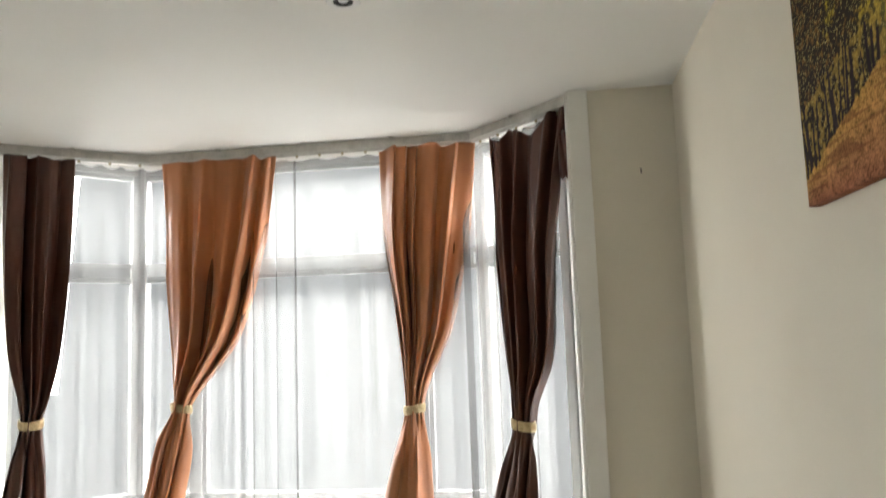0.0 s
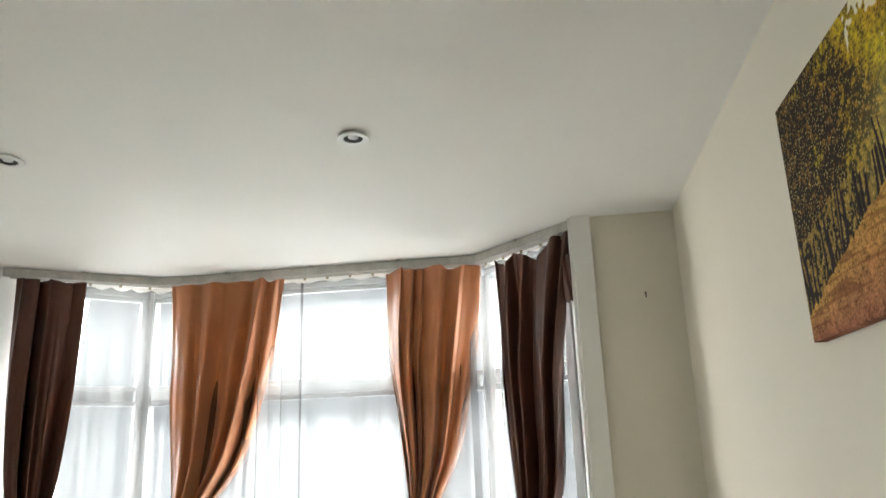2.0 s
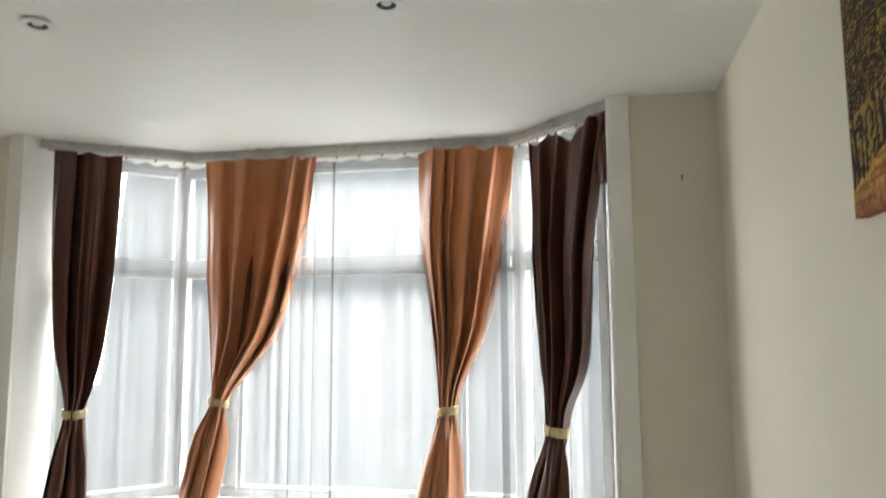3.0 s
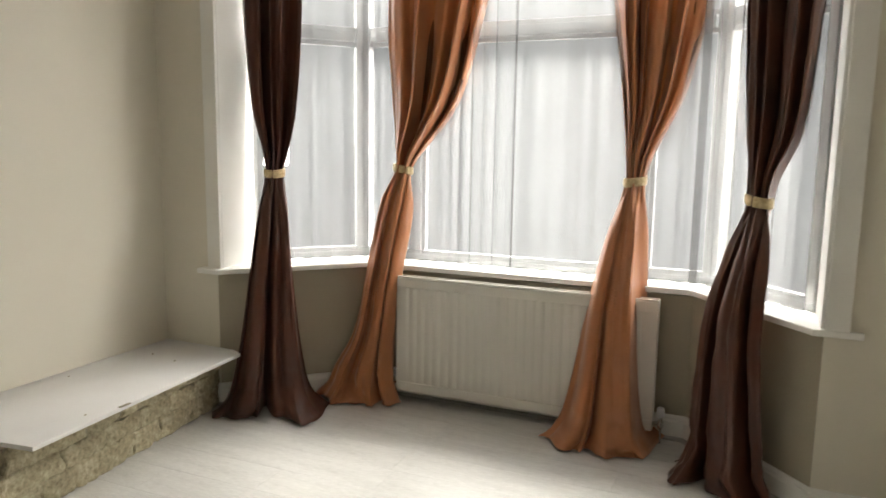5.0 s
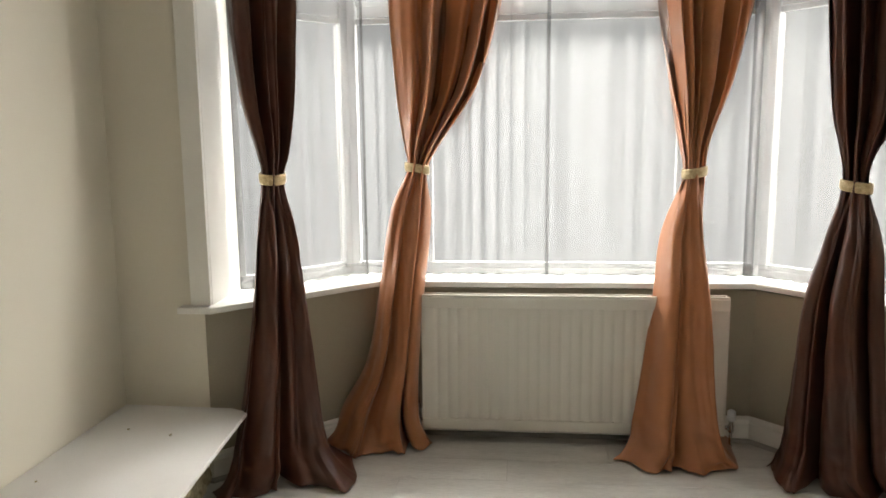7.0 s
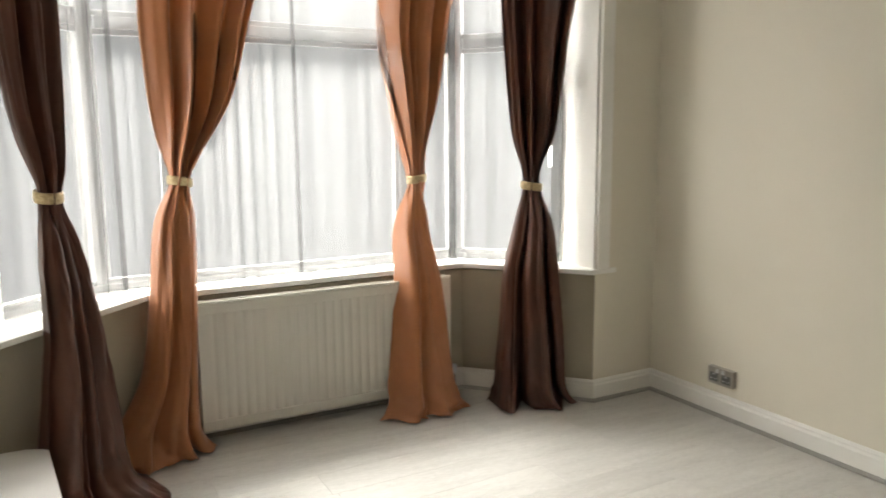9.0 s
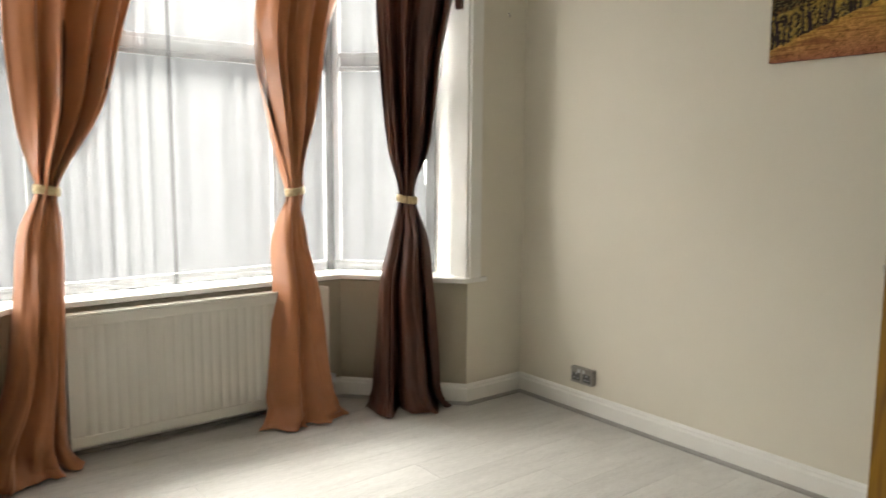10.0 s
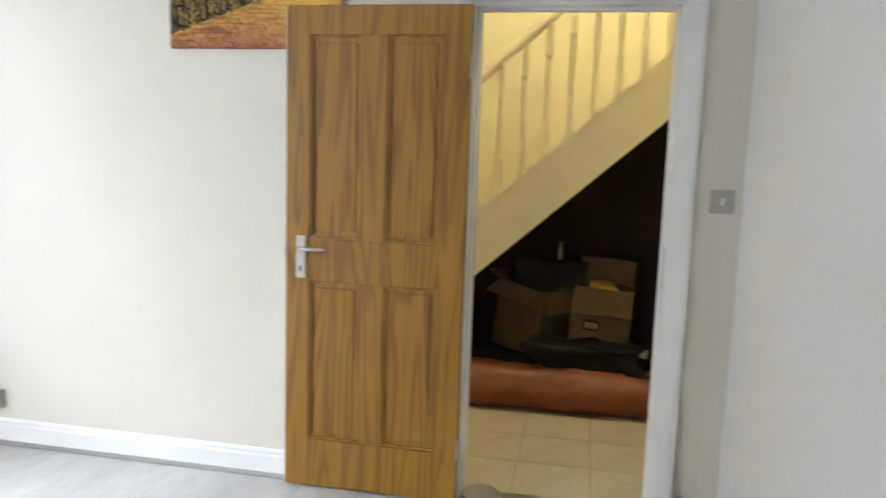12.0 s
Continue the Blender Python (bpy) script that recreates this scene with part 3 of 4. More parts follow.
# soffit and boarding: dark sheets that stand in for the under-stair shade
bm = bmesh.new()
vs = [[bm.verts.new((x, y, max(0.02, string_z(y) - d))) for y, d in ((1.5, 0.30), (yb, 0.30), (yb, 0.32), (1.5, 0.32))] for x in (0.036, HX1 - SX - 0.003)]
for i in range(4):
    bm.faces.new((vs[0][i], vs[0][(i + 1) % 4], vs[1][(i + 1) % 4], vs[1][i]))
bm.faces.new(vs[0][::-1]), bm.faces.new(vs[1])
part("soffit", bm, M_UNDER, stairs, "underside of the stairs, shade put into its dark brown colour")
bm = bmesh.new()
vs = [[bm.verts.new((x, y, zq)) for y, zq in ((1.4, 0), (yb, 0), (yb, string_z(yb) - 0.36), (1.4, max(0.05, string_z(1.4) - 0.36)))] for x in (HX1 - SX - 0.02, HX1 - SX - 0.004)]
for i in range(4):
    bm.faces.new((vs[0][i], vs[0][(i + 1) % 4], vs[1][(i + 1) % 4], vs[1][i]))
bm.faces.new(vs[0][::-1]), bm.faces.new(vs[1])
part("understair_panel", bm, M_UNDER, stairs, "boarding under the stairs, shade put into its dark brown colour")
part("understair_panel", box_bm(0.04, -0.97, 0, HX1 - SX - 0.02, -0.95, 2.2), M_UNDER, stairs, "boarding under the stairs, shade put into its dark brown colour")
part("understair_panel", box_bm(0.0, -0.95, 0.005, 0.03, -0.30, 1.6), M_UNDER, stairs, "boarding under the stairs, shade put into its dark brown colour")


def open_carton(m, sx, sy, sz, label, seed, flaps, ink=False):
    """A battered open box: four walls, a floor, and a flap hinged on each top edge, given as degrees outward from upright."""
    b = tagged(empty("cardboard_box", m), label, "box", "boxes under the stairs")
    th, bm = 0.006, bmesh.new()
    box_bm(-sx / 2, -sy / 2, 0, sx / 2, sy / 2, th, 0, bm)
    for x0, y0, x1, y1 in ((-sx / 2, -sy / 2, -sx / 2 + th, sy / 2), (sx / 2 - th, -sy / 2, sx / 2, sy / 2), (-sx / 2 + th, -sy / 2, sx / 2 - th, -sy / 2 + th), (-sx / 2 + th, sy / 2 - th, sx / 2 - th, sy / 2)):
        wall = box_bm(x0, y0, th, x1, y1, sz)
        bmesh.ops.subdivide_edges(wall, edges=[e for e in wall.edges if e.calc_length() > 0.1], cuts=5, use_grid_fill=True)
        me = bpy.data.meshes.new("carton_side")
        wall.to_mesh(me)
        wall.free()
        bm.from_mesh(me)
        bpy.data.meshes.remove(me)
    for v in bm.verts:
        v.co += noise.noise_vector(v.co * 6 + Vector((seed, seed, 0))) * 0.014 * min(1, v.co.z * 6)
    part("carton", bm, M_CARD, b)
    for (hx, hy, turn, wide, deep), deg in zip(((-sx / 2, 0, 90, sy, sx / 2), (sx / 2, 0, -90, sy, sx / 2), (0, -sy / 2, 180, sx, sx / 2), (0, sy / 2, 0, sx, sx / 2)), flaps):
        if deg is None:
            continue
        fl = box_bm(-wide / 2 + 0.004, -0.003, 0, wide / 2 - 0.004, 0.003, deep)
        bmesh.ops.subdivide_edges(fl, edges=[e for e in fl.edges if e.calc_length() > 0.05], cuts=4, use_grid_fill=True)
        for v in fl.verts:
            v.co += noise.noise_vector(v.co * 8 + Vector((seed * 3, turn, 0))) * 0.010 * v.co.z / deep
        part("flap", fl, M_CARD, b).matrix_basis = pose(hx, hy, sz, 0, 0, turn) @ pose(0, 0, 0, -deg, 0, 0)
    if ink:
        part("print_frame", box_bm(-sx / 2 - 0.0165, 0.005, 0.155, -sx / 2 - 0.014, 0.095, 0.215), M_INK, b, "small black printed mark")
        bm = bmesh.new()
        for k in range(3):
            box_bm(-sx / 2 - 0.0175, 0.015 + k * 0.025, 0.168, -sx / 2 - 0.016, 0.033 + k * 0.025, 0.202, 0, bm)
        part("print", bm, M_CARDTAPE, b, "three short pale bars of print")
    return b


open_carton(pose(2.565, 0.44, 0.22, 5, 3, -40), 0.26, 0.36, 0.40, "battered brown cardboard box with crumpled open flaps", 1, (118, 40, 150, 75))
open_carton(pose(2.49, 0.025, 0.25, 4, 2, -3), 0.30, 0.34, 0.40, "open brown cardboard box with a raised back flap", 2, (168, 4, None, None), True)
obm = lump_bm(0.72, 1.3, 0.24, 6, 0.10, 4, 3)
heap = tagged(obj("blanket", obm, M_BLACKCLOTH, True), "black blanket heaped under the stairs", "blanket")
heap.matrix_basis = pose(2.50, 0.1, 0.12)
obm = lump_bm(0.26, 0.46, 0.74, 7, 0.10, 5, 6)
gb = tagged(obj("grey_bag", obm, M_DARK, True), "full dark grey bag behind the cardboard boxes", "bag")
gb.matrix_basis = pose(2.735, 0.33, 0.38)
obm = lump_bm(0.30, 0.64, 0.15, 9, 0.24, 6, 7)
sack = tagged(obj("black_bag", obm, M_BLACKCLOTH, True), "crumpled black cloth bag on the rolled mattress", "bag")
sack.matrix_basis = pose(2.29, 0.07, 0.285)


def rolled_mattress():
    bm = bmesh.new()
    n, k = 90, 40
    rings = []
    for i in range(n + 1):
        f = i / n
        y = 1.25 - 1.95 * f
        ring = []
        for j in range(k):
            a = 2 * math.pi * j / k
            wob = 1 + 0.10 * noise.noise(Vector((math.cos(a) * 1.2, math.sin(a) * 1.2, y * 3.5))) + 0.05 * noise.noise(Vector((math.cos(a) * 2.2, math.sin(a) * 2.2, y * 12 + 3 * math.sin(a)))) + 0.025 * noise.noise(Vector((math.cos(a) * 5, math.sin(a) * 5, y * 26)))
            end = min(1.0, 0.55 + 6 * min(f, 1 - f))
            ring.append(bm.verts.new((0.160 * end * wob * math.cos(a), y, max(0.0, 0.112 + 0.128 * end * wob * math.sin(a)))))
        rings.append(ring)
    for a, b in zip(rings, rings[1:]):
        for j in range(k):
            bm.faces.new((a[j], a[(j + 1) % k], b[(j + 1) % k], b[j]))
    bm.faces.new(rings[0][::-1]), bm.faces.new(rings[-1])
    ob = tagged(obj("rolled_mattress", bm, M_LEATHER, True), "rolled tan leatherette mattress lying on the floor", "mattress")
    ob.matrix_basis = pose(2.185, 0, 0, 0, 0, 1.8)
    return ob


rolled_mattress()
obm = lump_bm(0.20, 0.16, 0.10, 5, 0.2, 9, 12)
yb_ = tagged(obj("yellow_packet", obm, M_YELLOW, True), "small shiny yellow packet on a box", "packet")
yb_.matrix_basis = pose(2.50, 0.0, 0.615)
obm = lathe_bm([(0.004, 0), (0.016, 0.004), (0.017, 0.09), (0.008, 0.11), (0.008, 0.135), (0.003, 0.137)], n=14)
bt = tagged(obj("white_bottle", obm, M_UPVC, True), "small white bottle on a box", "bottle")
bt.matrix_basis = pose(2.70, 0.27, 0.735)
obm = lump_bm(0.05, 0.08, 0.05, 3, 0.25, 2, 14)
pp = tagged(obj("crumpled_paper", obm, M_BOARD, False), "crumpled white paper beside the bag", "paper")
pp.matrix_basis = pose(2.24, -0.20, 0.335)

bm = bmesh.new()
bmesh.ops.create_circle(bm, cap_ends=True, radius=1.0, segments=40)
for v in bm.verts:
    v.co = Vector((v.co.x * 0.085, v.co.y * 0.075, 0))
ret = bmesh.ops.extrude_face_region(bm, geom=bm.faces[:])
for v in [g for g in ret["geom"] if isinstance(g, bmesh.types.BMVert)]:
    v.co.z += 0.012
mat_ob = tagged(obj("door_mat", bm, M_MAT), "small round grey tufted mat on the door threshold", "mat")
mat_ob.matrix_basis = pose(0.985, 0.494, 0.007)

# ---------------------------------------------------------------- radiator under the sill
def radiator():
    x0, x1, y0, z0, z1 = -1.405, -0.09, 3.715, 0.062, 0.668
    rad = tagged(empty("radiator"), "cream white convector radiator with vertical flutes", "radiator")
    n, w = 27, (x1 - x0 - 0.09) / 27
    bm = bmesh.new()
    prof = [(x0, y0 + 0.004)]
    for k in range(n):
        a = x0 + 0.045 + k * w
        prof += [(a, y0 + 0.004), (a + 0.30 * w, y0 + 0.0045), (a + 0.40 * w, y0 + 0.008), (a + 0.62 * w, y0 + 0.008), (a + 0.72 * w, y0 + 0.0045)]
    prof.append((x1, y0 + 0.004))
    lo = [bm.verts.new((x, y, z0 + 0.05)) for x, y in prof]
    hi = [bm.verts.new((x, y, z1 - 0.05)) for x, y in prof]
    for i in range(len(prof) - 1):
        bm.faces.new((lo[i], lo[i + 1], hi[i + 1], hi[i]))
    part("front_panel", bm, M_RAD, rad, smooth=True)
    bm = box_bm(x0, y0, z0, x1, y0 + 0.012, z0 + 0.05, 0.004)
    part("bottom_rail", bm, M_RAD, rad)
    part("top_rail", box_bm(x0, y0, z1 - 0.05, x1, y0 + 0.012, z1, 0.004), M_RAD, rad)
    part("back_panel", box_bm(x0 + 0.004, y0 + 0.055, z0, x1 - 0.004, y0 + 0.065, z1 - 0.01, 0.003), M_RAD, rad)
    for xa, xb in ((x0 - 0.002, x0 + 0.006), (x1 - 0.006, x1 + 0.002)):
        part("side_cover", box_bm(xa, y0 + 0.001, z0 + 0.002, xb, y0 + 0.066, z1 + 0.004, 0.002), M_RAD, rad)
    bm = bmesh.new()
    box_bm(x0, y0 + 0.002, z1, x1, y0 + 0.012, z1 + 0.010, 0.002, bm)
    box_bm(x0, y0 + 0.054, z1, x1, y0 + 0.064, z1 + 0.008, 0.002, bm)
    part("top_rim", bm, M_RAD, rad)
    # slats coloured dark to hold the shade between sill and radiator
    bm = bmesh.new()
    for k in range(44):
        xa = x0 + 0.012 + k * (x1 - x0 - 0.02) / 44
        box_bm(xa, y0 + 0.012, z1 - 0.006, xa + 0.004, y0 + 0.054, z1 - 0.003, 0, bm)
    tagged(part("top_grille", bm, M_DARK, rad), "slotted top grille, dark colour put in for the shaded gap", kind="stuff")
    # core coloured dark in place of the shade between the panels
    part("convector", box_bm(x0 + 0.03, y0 + 0.020, z0 + 0.04, x1 - 0.03, y0 + 0.053, z1 - 0.02), M_DARK, rad, "convector core, dark colour put in for the shade inside")
    for xv, yv in ((x1 + 0.035, y0 + 0.03), (x0 - 0.035, y0 + 0.03)):
        sg = 1 if xv > 0 - 0.5 else -1
        valve = part("valve", lathe_bm([(0.012, 0.075), (0.014, 0.08), (0.014, 0.105), (0.009, 0.11), (0.009, 0.125)], Matrix.Translation((xv, yv, 0)), 14), M_CHROME, rad, "chrome radiator valve", True)
        part("valve_head", lathe_bm([(0.014, 0.125), (0.018, 0.13), (0.018, 0.165), (0.013, 0.172)], Matrix.Translation((xv, yv, 0)), 18), M_UPVC, valve, "white valve cap", True)
        part("pipe", tube_bm([(xv, yv, 0.0), (xv, yv, 0.08)], 0.0075), M_CHROME, rad, "", True)
        part("pipe", tube_bm([(xv, yv, 0.093), (xv - sg * 0.035, yv, 0.093)], 0.009), M_CHROME, rad, "", True)
    for xb in (x0 + 0.25, x1 - 0.25):
        part("bracket", box_bm(xb - 0.015, y0 + 0.065, 0.15, xb + 0.015, 3.829, 0.6), M_RAD, rad)
    return rad


radiator()

# ---------------------------------------------------------------- curtains
def spline(rows, z):
    """Smooth values at z from rows (z, ...) in falling order of z."""
    if z >= rows[0][0]:
        return rows[0][1:]
    for i in range(len(rows) - 1):
        a, b = rows[i], rows[i + 1]
        if a[0] >= z >= b[0]:
            t = (a[0] - z) / (a[0] - b[0])
            p, q = rows[max(i - 1, 0)], rows[min(i + 2, len(rows) - 1)]
            out = []
            for k in range(1, len(a)):
                ma = (b[k] - p[k]) / max(p[0] - b[0], 1e-6) * (a[0] - b[0]) if i else (b[k] - a[k])
                mb = (q[k] - a[k]) / max(a[0] - q[0], 1e-6) * (a[0] - b[0]) if i + 2 < len(rows) else (b[k] - a[k])
                out.append((2 * t**3 - 3 * t**2 + 1) * a[k] + (t**3 - 2 * t**2 + t) * ma + (-2 * t**3 + 3 * t**2) * b[k] + (t**3 - t**2) * mb)
            return out
    return rows[-1][1:]


def curtain(rows, tie_z, material, label, seed, folds=5, low_folds=2.6, top_dip=None, fan=0.10, phase=0.0, lobes=(), curl=(0.09, 0.09)):
    """rows: height, then the two edges' x and y. The cloth is pleated between the edges, gathered at tie_z, and spreads on the floor."""
    rnd = random.Random(seed)
    cur = tagged(empty("curtain"), label, "curtain", "tied curtains of the bay")
    nu, nv = 150, 170
    ztop = rows[0][0]
    warp = [rnd.uniform(-0.5, 0.5) for _ in range(6)]
    deep = [rnd.uniform(0.35, 1.0) for _ in range(40)]

    def pleat(ang, sharp=1.25):
        """Ridges between valleys of uneven depth; the sharper, the flatter the ridge and the narrower the valley."""
        return 0.60 - 1.75 * deep[int(math.floor(ang / (2 * math.pi))) % 40] * (0.5 - 0.5 * math.cos(ang)) ** sharp

    bm = bmesh.new()
    grid = []
    for j in range(nv + 1):
        f = j / nv
        z = ztop * (1 - f)
        xl, yl, xr, yr = spline(rows, z)
        e = Vector((xr - xl, yr - yl, 0))
        n = Vector((e.y, -e.x, 0)).normalized()
        if n.y > 0:
            n = -n
        d = abs(z - tie_z)
        pinch = math.exp(-(d / 0.16) ** 2)
        low = 1 / (1 + math.exp((z - tie_z + 0.02) / 0.035))
        line = []
        for i in range(nu + 1):
            u = i / nu
            uu = u + 0.055 * math.sin(2 * math.pi * u + 6 * warp[0]) + 0.03 * math.sin(4 * math.pi * u + 6 * warp[1]) + 0.012 * math.sin(9 * u + 2.5 * z + seed)
            drift = 0.16 * math.sin(1.7 * z + 5 * warp[2] + 2 * u) * (1 - low)
            a = 2 * math.pi * (folds * uu + drift) + phase
            top = pleat(a) + 0.12 * math.sin(2 * a + warp[3] * 4) + 0.35 * math.sin(0.5 * a + warp[1] * 6) + 0.06 * math.sin(3 * a + warp[0] * 5)
            b = 2 * math.pi * (low_folds * uu + 0.10 * math.sin(2.4 * z + 4 * warp[4])) + phase + 1.2
            bot = 1.25 * pleat(b, 4.0) - 0.25 + 0.25 * pleat(2.3 * b + warp[3] * 9, 3.0) + 0.16 * math.sin(0.7 * b + warp[5] * 5)
            amp_top = 0.024 + 0.044 * min(1, (ztop - z) / 0.6)
            amp_low = 0.024 + fan * min(1.0, max(0.0, tie_z - z) / tie_z) ** 0.8
            off = (1 - low) * amp_top * top * (1 - 0.35 * pinch) + low * amp_low * (0.75 * bot + 0.55) * (1 - 0.45 * pinch)
            mid = 1 - (2 * u - 1) ** 2
            rim = curl[0] * max(0.0, 1 - u / curl[0]) ** 1.6 + curl[1] * max(0.0, 1 - (1 - u) / curl[1]) ** 1.6
            off -= 0.62 * rim * (1 - pinch) * min(1.0, 0.25 + (ztop - z) * 2)
            off += 0.030 * mid * pinch + low * fan * 0.45 * mid * (tie_z - z) / tie_z
            off += noise.noise(Vector((u * 9 + seed * 5, z * 3.0, seed))) * 0.010 + noise.noise(Vector((u * 5 + seed * 3, z * 11, seed + 9))) * 0.006 * low
            if z < 0.115:
                off += 0.0025
            slump = max(0.0, 1 - z / 0.32) ** 1.5
            off += slump * 0.045 * noise.noise(Vector((u * 4.5 + seed, z * 15, seed * 3.3))) + slump * 0.016 * noise.noise(Vector((u * 9 + seed, z * 34 + u * 6, seed * 2.3))) + 0.0035 * noise.noise(Vector((u * 16 + seed, z * 7 + u * 12, seed * 1.9))) * (0.4 + low)
            p = Vector((xl, yl, 0)) + e * u + n * off
            p += e.normalized() * ((1 - low) * 0.010 * math.cos(a) * (1 - pinch) + low * 0.018 * math.cos(b) * (1 - pinch))
            zz = z
            if top_dip and f < 0.12:
                zz -= top_dip(u) * (1 - f / 0.12)
            elif not top_dip and f < 0.03:
                zz -= (0.006 + 0.005 * math.sin(0.7 * a) + 0.004 * math.sin(17 * u + seed)) * (1 - f / 0.03)
            if z < 0.14:
                k = (0.14 - z) / 0.14
                lay = 0.02 + 0.03 * noise.noise(Vector((u * 5 + seed, 0.3, seed))) + sum(far * max(0.0, 1 - abs(u - at) / wide) ** 1.3 for at, far, wide in lobes)
                p += n * (max(0.0, lay) * k)
                p += e.normalized() * (0.10 * k * k * (u - 0.5))
                zz = 0.008 + 0.132 * (1 - k) ** 1.35 + 0.030 * math.sin(math.pi * k) * max(0.0, noise.noise(Vector((u * 9 + seed, k * 2.2, seed * 0.7)))) + 0.012 * k * abs(noise.noise(Vector((u * 13, seed, 2.0))))
            line.append(bm.verts.new((p.x, p.y, max(zz, 0.006))))
        grid.append(line)
    for ra, rb in zip(grid, grid[1:]):
        for i in range(nu):
            bm.faces.new((ra[i], ra[i + 1], rb[i + 1], rb[i]))
    cloth = part("drape", bm, material, cur, smooth=True)
    sol = cloth.modifiers.new("thickness", "SOLIDIFY")
    sol.thickness = 0.003
    # tie band
    xl, yl, xr, yr = spline(rows, tie_z)
    c, e = Vector(((xl + xr) / 2, (yl + yr) / 2, 0)), Vector((xr - xl, yr - yl, 0))
    n = Vector((e.y, -e.x, 0)).normalized()
    if n.y > 0:
        n = -n
    c += n * 0.014
    bm = bmesh.new()
    rings = []
    hw, hd = e.length / 2 + 0.009, 0.044
    e.normalize()
    for o, h in ((1.0, -0.021), (1.06, -0.012), (1.06, 0.012), (1.0, 0.021), (0.92, 0.021), (0.92, -0.021)):
        rings.append([bm.verts.new(c + e * (hw * o * math.cos(2 * math.pi * k / 36)) + n * (hd * o * math.sin(2 * math.pi * k / 36))
                                   + Vector((0, 0, tie_z + h + 0.008 * math.sin(2 * math.pi * k / 36 + seed)))) for k in range(36)])
    for r in range(6):
        for k in range(36):
            bm.faces.new((rings[r][k], rings[r][(k + 1) % 36], rings[(r + 1) % 6][(k + 1) % 36], rings[(r + 1) % 6][k]))
    part("tieback", bm, M_GOLD, cur, "gold beaded tieback band", True)
    return cur


curtain([(2.475, -2.10, 3.385, -1.87, 3.57), (1.97, -2.10, 3.39, -1.88, 3.56), (1.53, -2.065, 3.40, -1.895, 3.53), (1.30, -2.015, 3.42, -1.915, 3.49), (1.205, -2.00, 3.425, -1.93, 3.47),
         (1.02, -2.01, 3.37, -1.88, 3.45), (0.72, -2.02, 3.30, -1.84, 3.43), (0.40, -2.06, 3.27, -1.815, 3.45), (0.12, -2.12, 3.245, -1.78, 3.48), (0.0, -2.16, 3.235, -1.71, 3.49)],
        1.205, M_CHOC, "dark chocolate satin curtain tied with a gold band beside the hearth", 3, 4.5, 2.4, fan=0.075, lobes=((0.12, 0.07, 0.3), (0.74, 0.15, 0.22)))
curtain([(2.475, -1.505, 3.76, -0.895, 3.76), (2.0, -1.55, 3.85, -1.035, 3.86), (1.60, -1.525, 3.86, -1.16, 3.87), (1.33, -1.487, 3.85, -1.335, 3.85), (1.225, -1.472, 3.84, -1.385, 3.84),
         (1.06, -1.53, 3.79, -1.385, 3.79), (0.72, -1.575, 3.72, -1.41, 3.72), (0.36, -1.64, 3.68, -1.43, 3.69), (0.14, -1.76, 3.66, -1.43, 3.68), (0.0, -1.81, 3.66, -1.42, 3.69)],
        1.225, M_COPPER, "copper satin curtain tied with a gold band beside the radiator", 5, 5, 2.6, fan=0.05, phase=0.6, lobes=((0.42, 0.10, 0.2), (0.75, 0.05, 0.15)), curl=(0.12, 0.16))
curtain([(2.475, -0.37, 3.76, 0.102, 3.76), (2.02, -0.387, 3.85, 0.030, 3.85), (1.60, -0.33, 3.86, -0.06, 3.86), (1.33, -0.290, 3.84, -0.170, 3.84), (1.20, -0.277, 3.83, -0.193, 3.83),
         (0.92, -0.345, 3.77, -0.172, 3.77), (0.68, -0.385, 3.68, -0.145, 3.68), (0.30, -0.44, 3.64, -0.115, 3.66), (0.10, -0.48, 3.61, -0.08, 3.65), (0.0, -0.52, 3.60, -0.04, 3.66)],
        1.20, M_COPPER, "copper satin curtain tied with a gold band over the radiator", 8, 6, 2.2, fan=0.05, phase=2.4, lobes=((0.10, 0.06, 0.25), (0.52, 0.10, 0.25), (0.8, 0.05, 0.12)), curl=(0.08, 0.24))


def slipped(u):
    """The heading hangs down between the few hooks that still hold it."""
    knots = ((0.0, 0.045), (0.14, 0.085), (0.24, 0.030), (0.44, 0.070), (0.58, 0.105), (0.74, 0.045), (0.88, 0.0), (1.0, 0.0))
    for (ua, da), (ub, db) in zip(knots, knots[1:]):
        if u <= ub:
            return da + (db - da) * (u - ua) / (ub - ua)
    return 0.0


loose = curtain([(2.505, 0.19, 3.68, 0.542, 3.315), (2.31, 0.192, 3.68, 0.503, 3.358), (2.12, 0.195, 3.68, 0.472, 3.393), (1.91, 0.203, 3.665, 0.447, 3.423), (1.73, 0.213, 3.655, 0.434, 3.442), (1.42, 0.235, 3.62, 0.398, 3.47),
                 (1.25, 0.260, 3.565, 0.347, 3.51), (1.155, 0.262, 3.55, 0.338, 3.50),
                 (0.96, 0.205, 3.53, 0.335, 3.40), (0.72, 0.15, 3.54, 0.335, 3.35), (0.40, 0.13, 3.55, 0.365, 3.34), (0.12, 0.12, 3.58, 0.40, 3.36), (0.0, 0.12, 3.57, 0.42, 3.36)],
                1.155, M_CHOC, "dark chocolate satin curtain with a slipped heading, gold band", 11, 4, 2.5, slipped, fan=0.085, phase=1.0, lobes=((0.25, 0.12, 0.25), (0.8, 0.03, 0.2)))
# torn-off end of its heading, hanging behind the edge
bm = bmesh.new()
grid = [[bm.verts.new((0.497 + 0.046 * i / 8, 3.352 - 0.046 * i / 8 + 0.008 * math.sin(i * 1.3 + j * 0.5), 2.175 + 0.20 * j / 10 + 0.006 * math.sin(2.1 * i))) for i in range(9)] for j in range(11)]
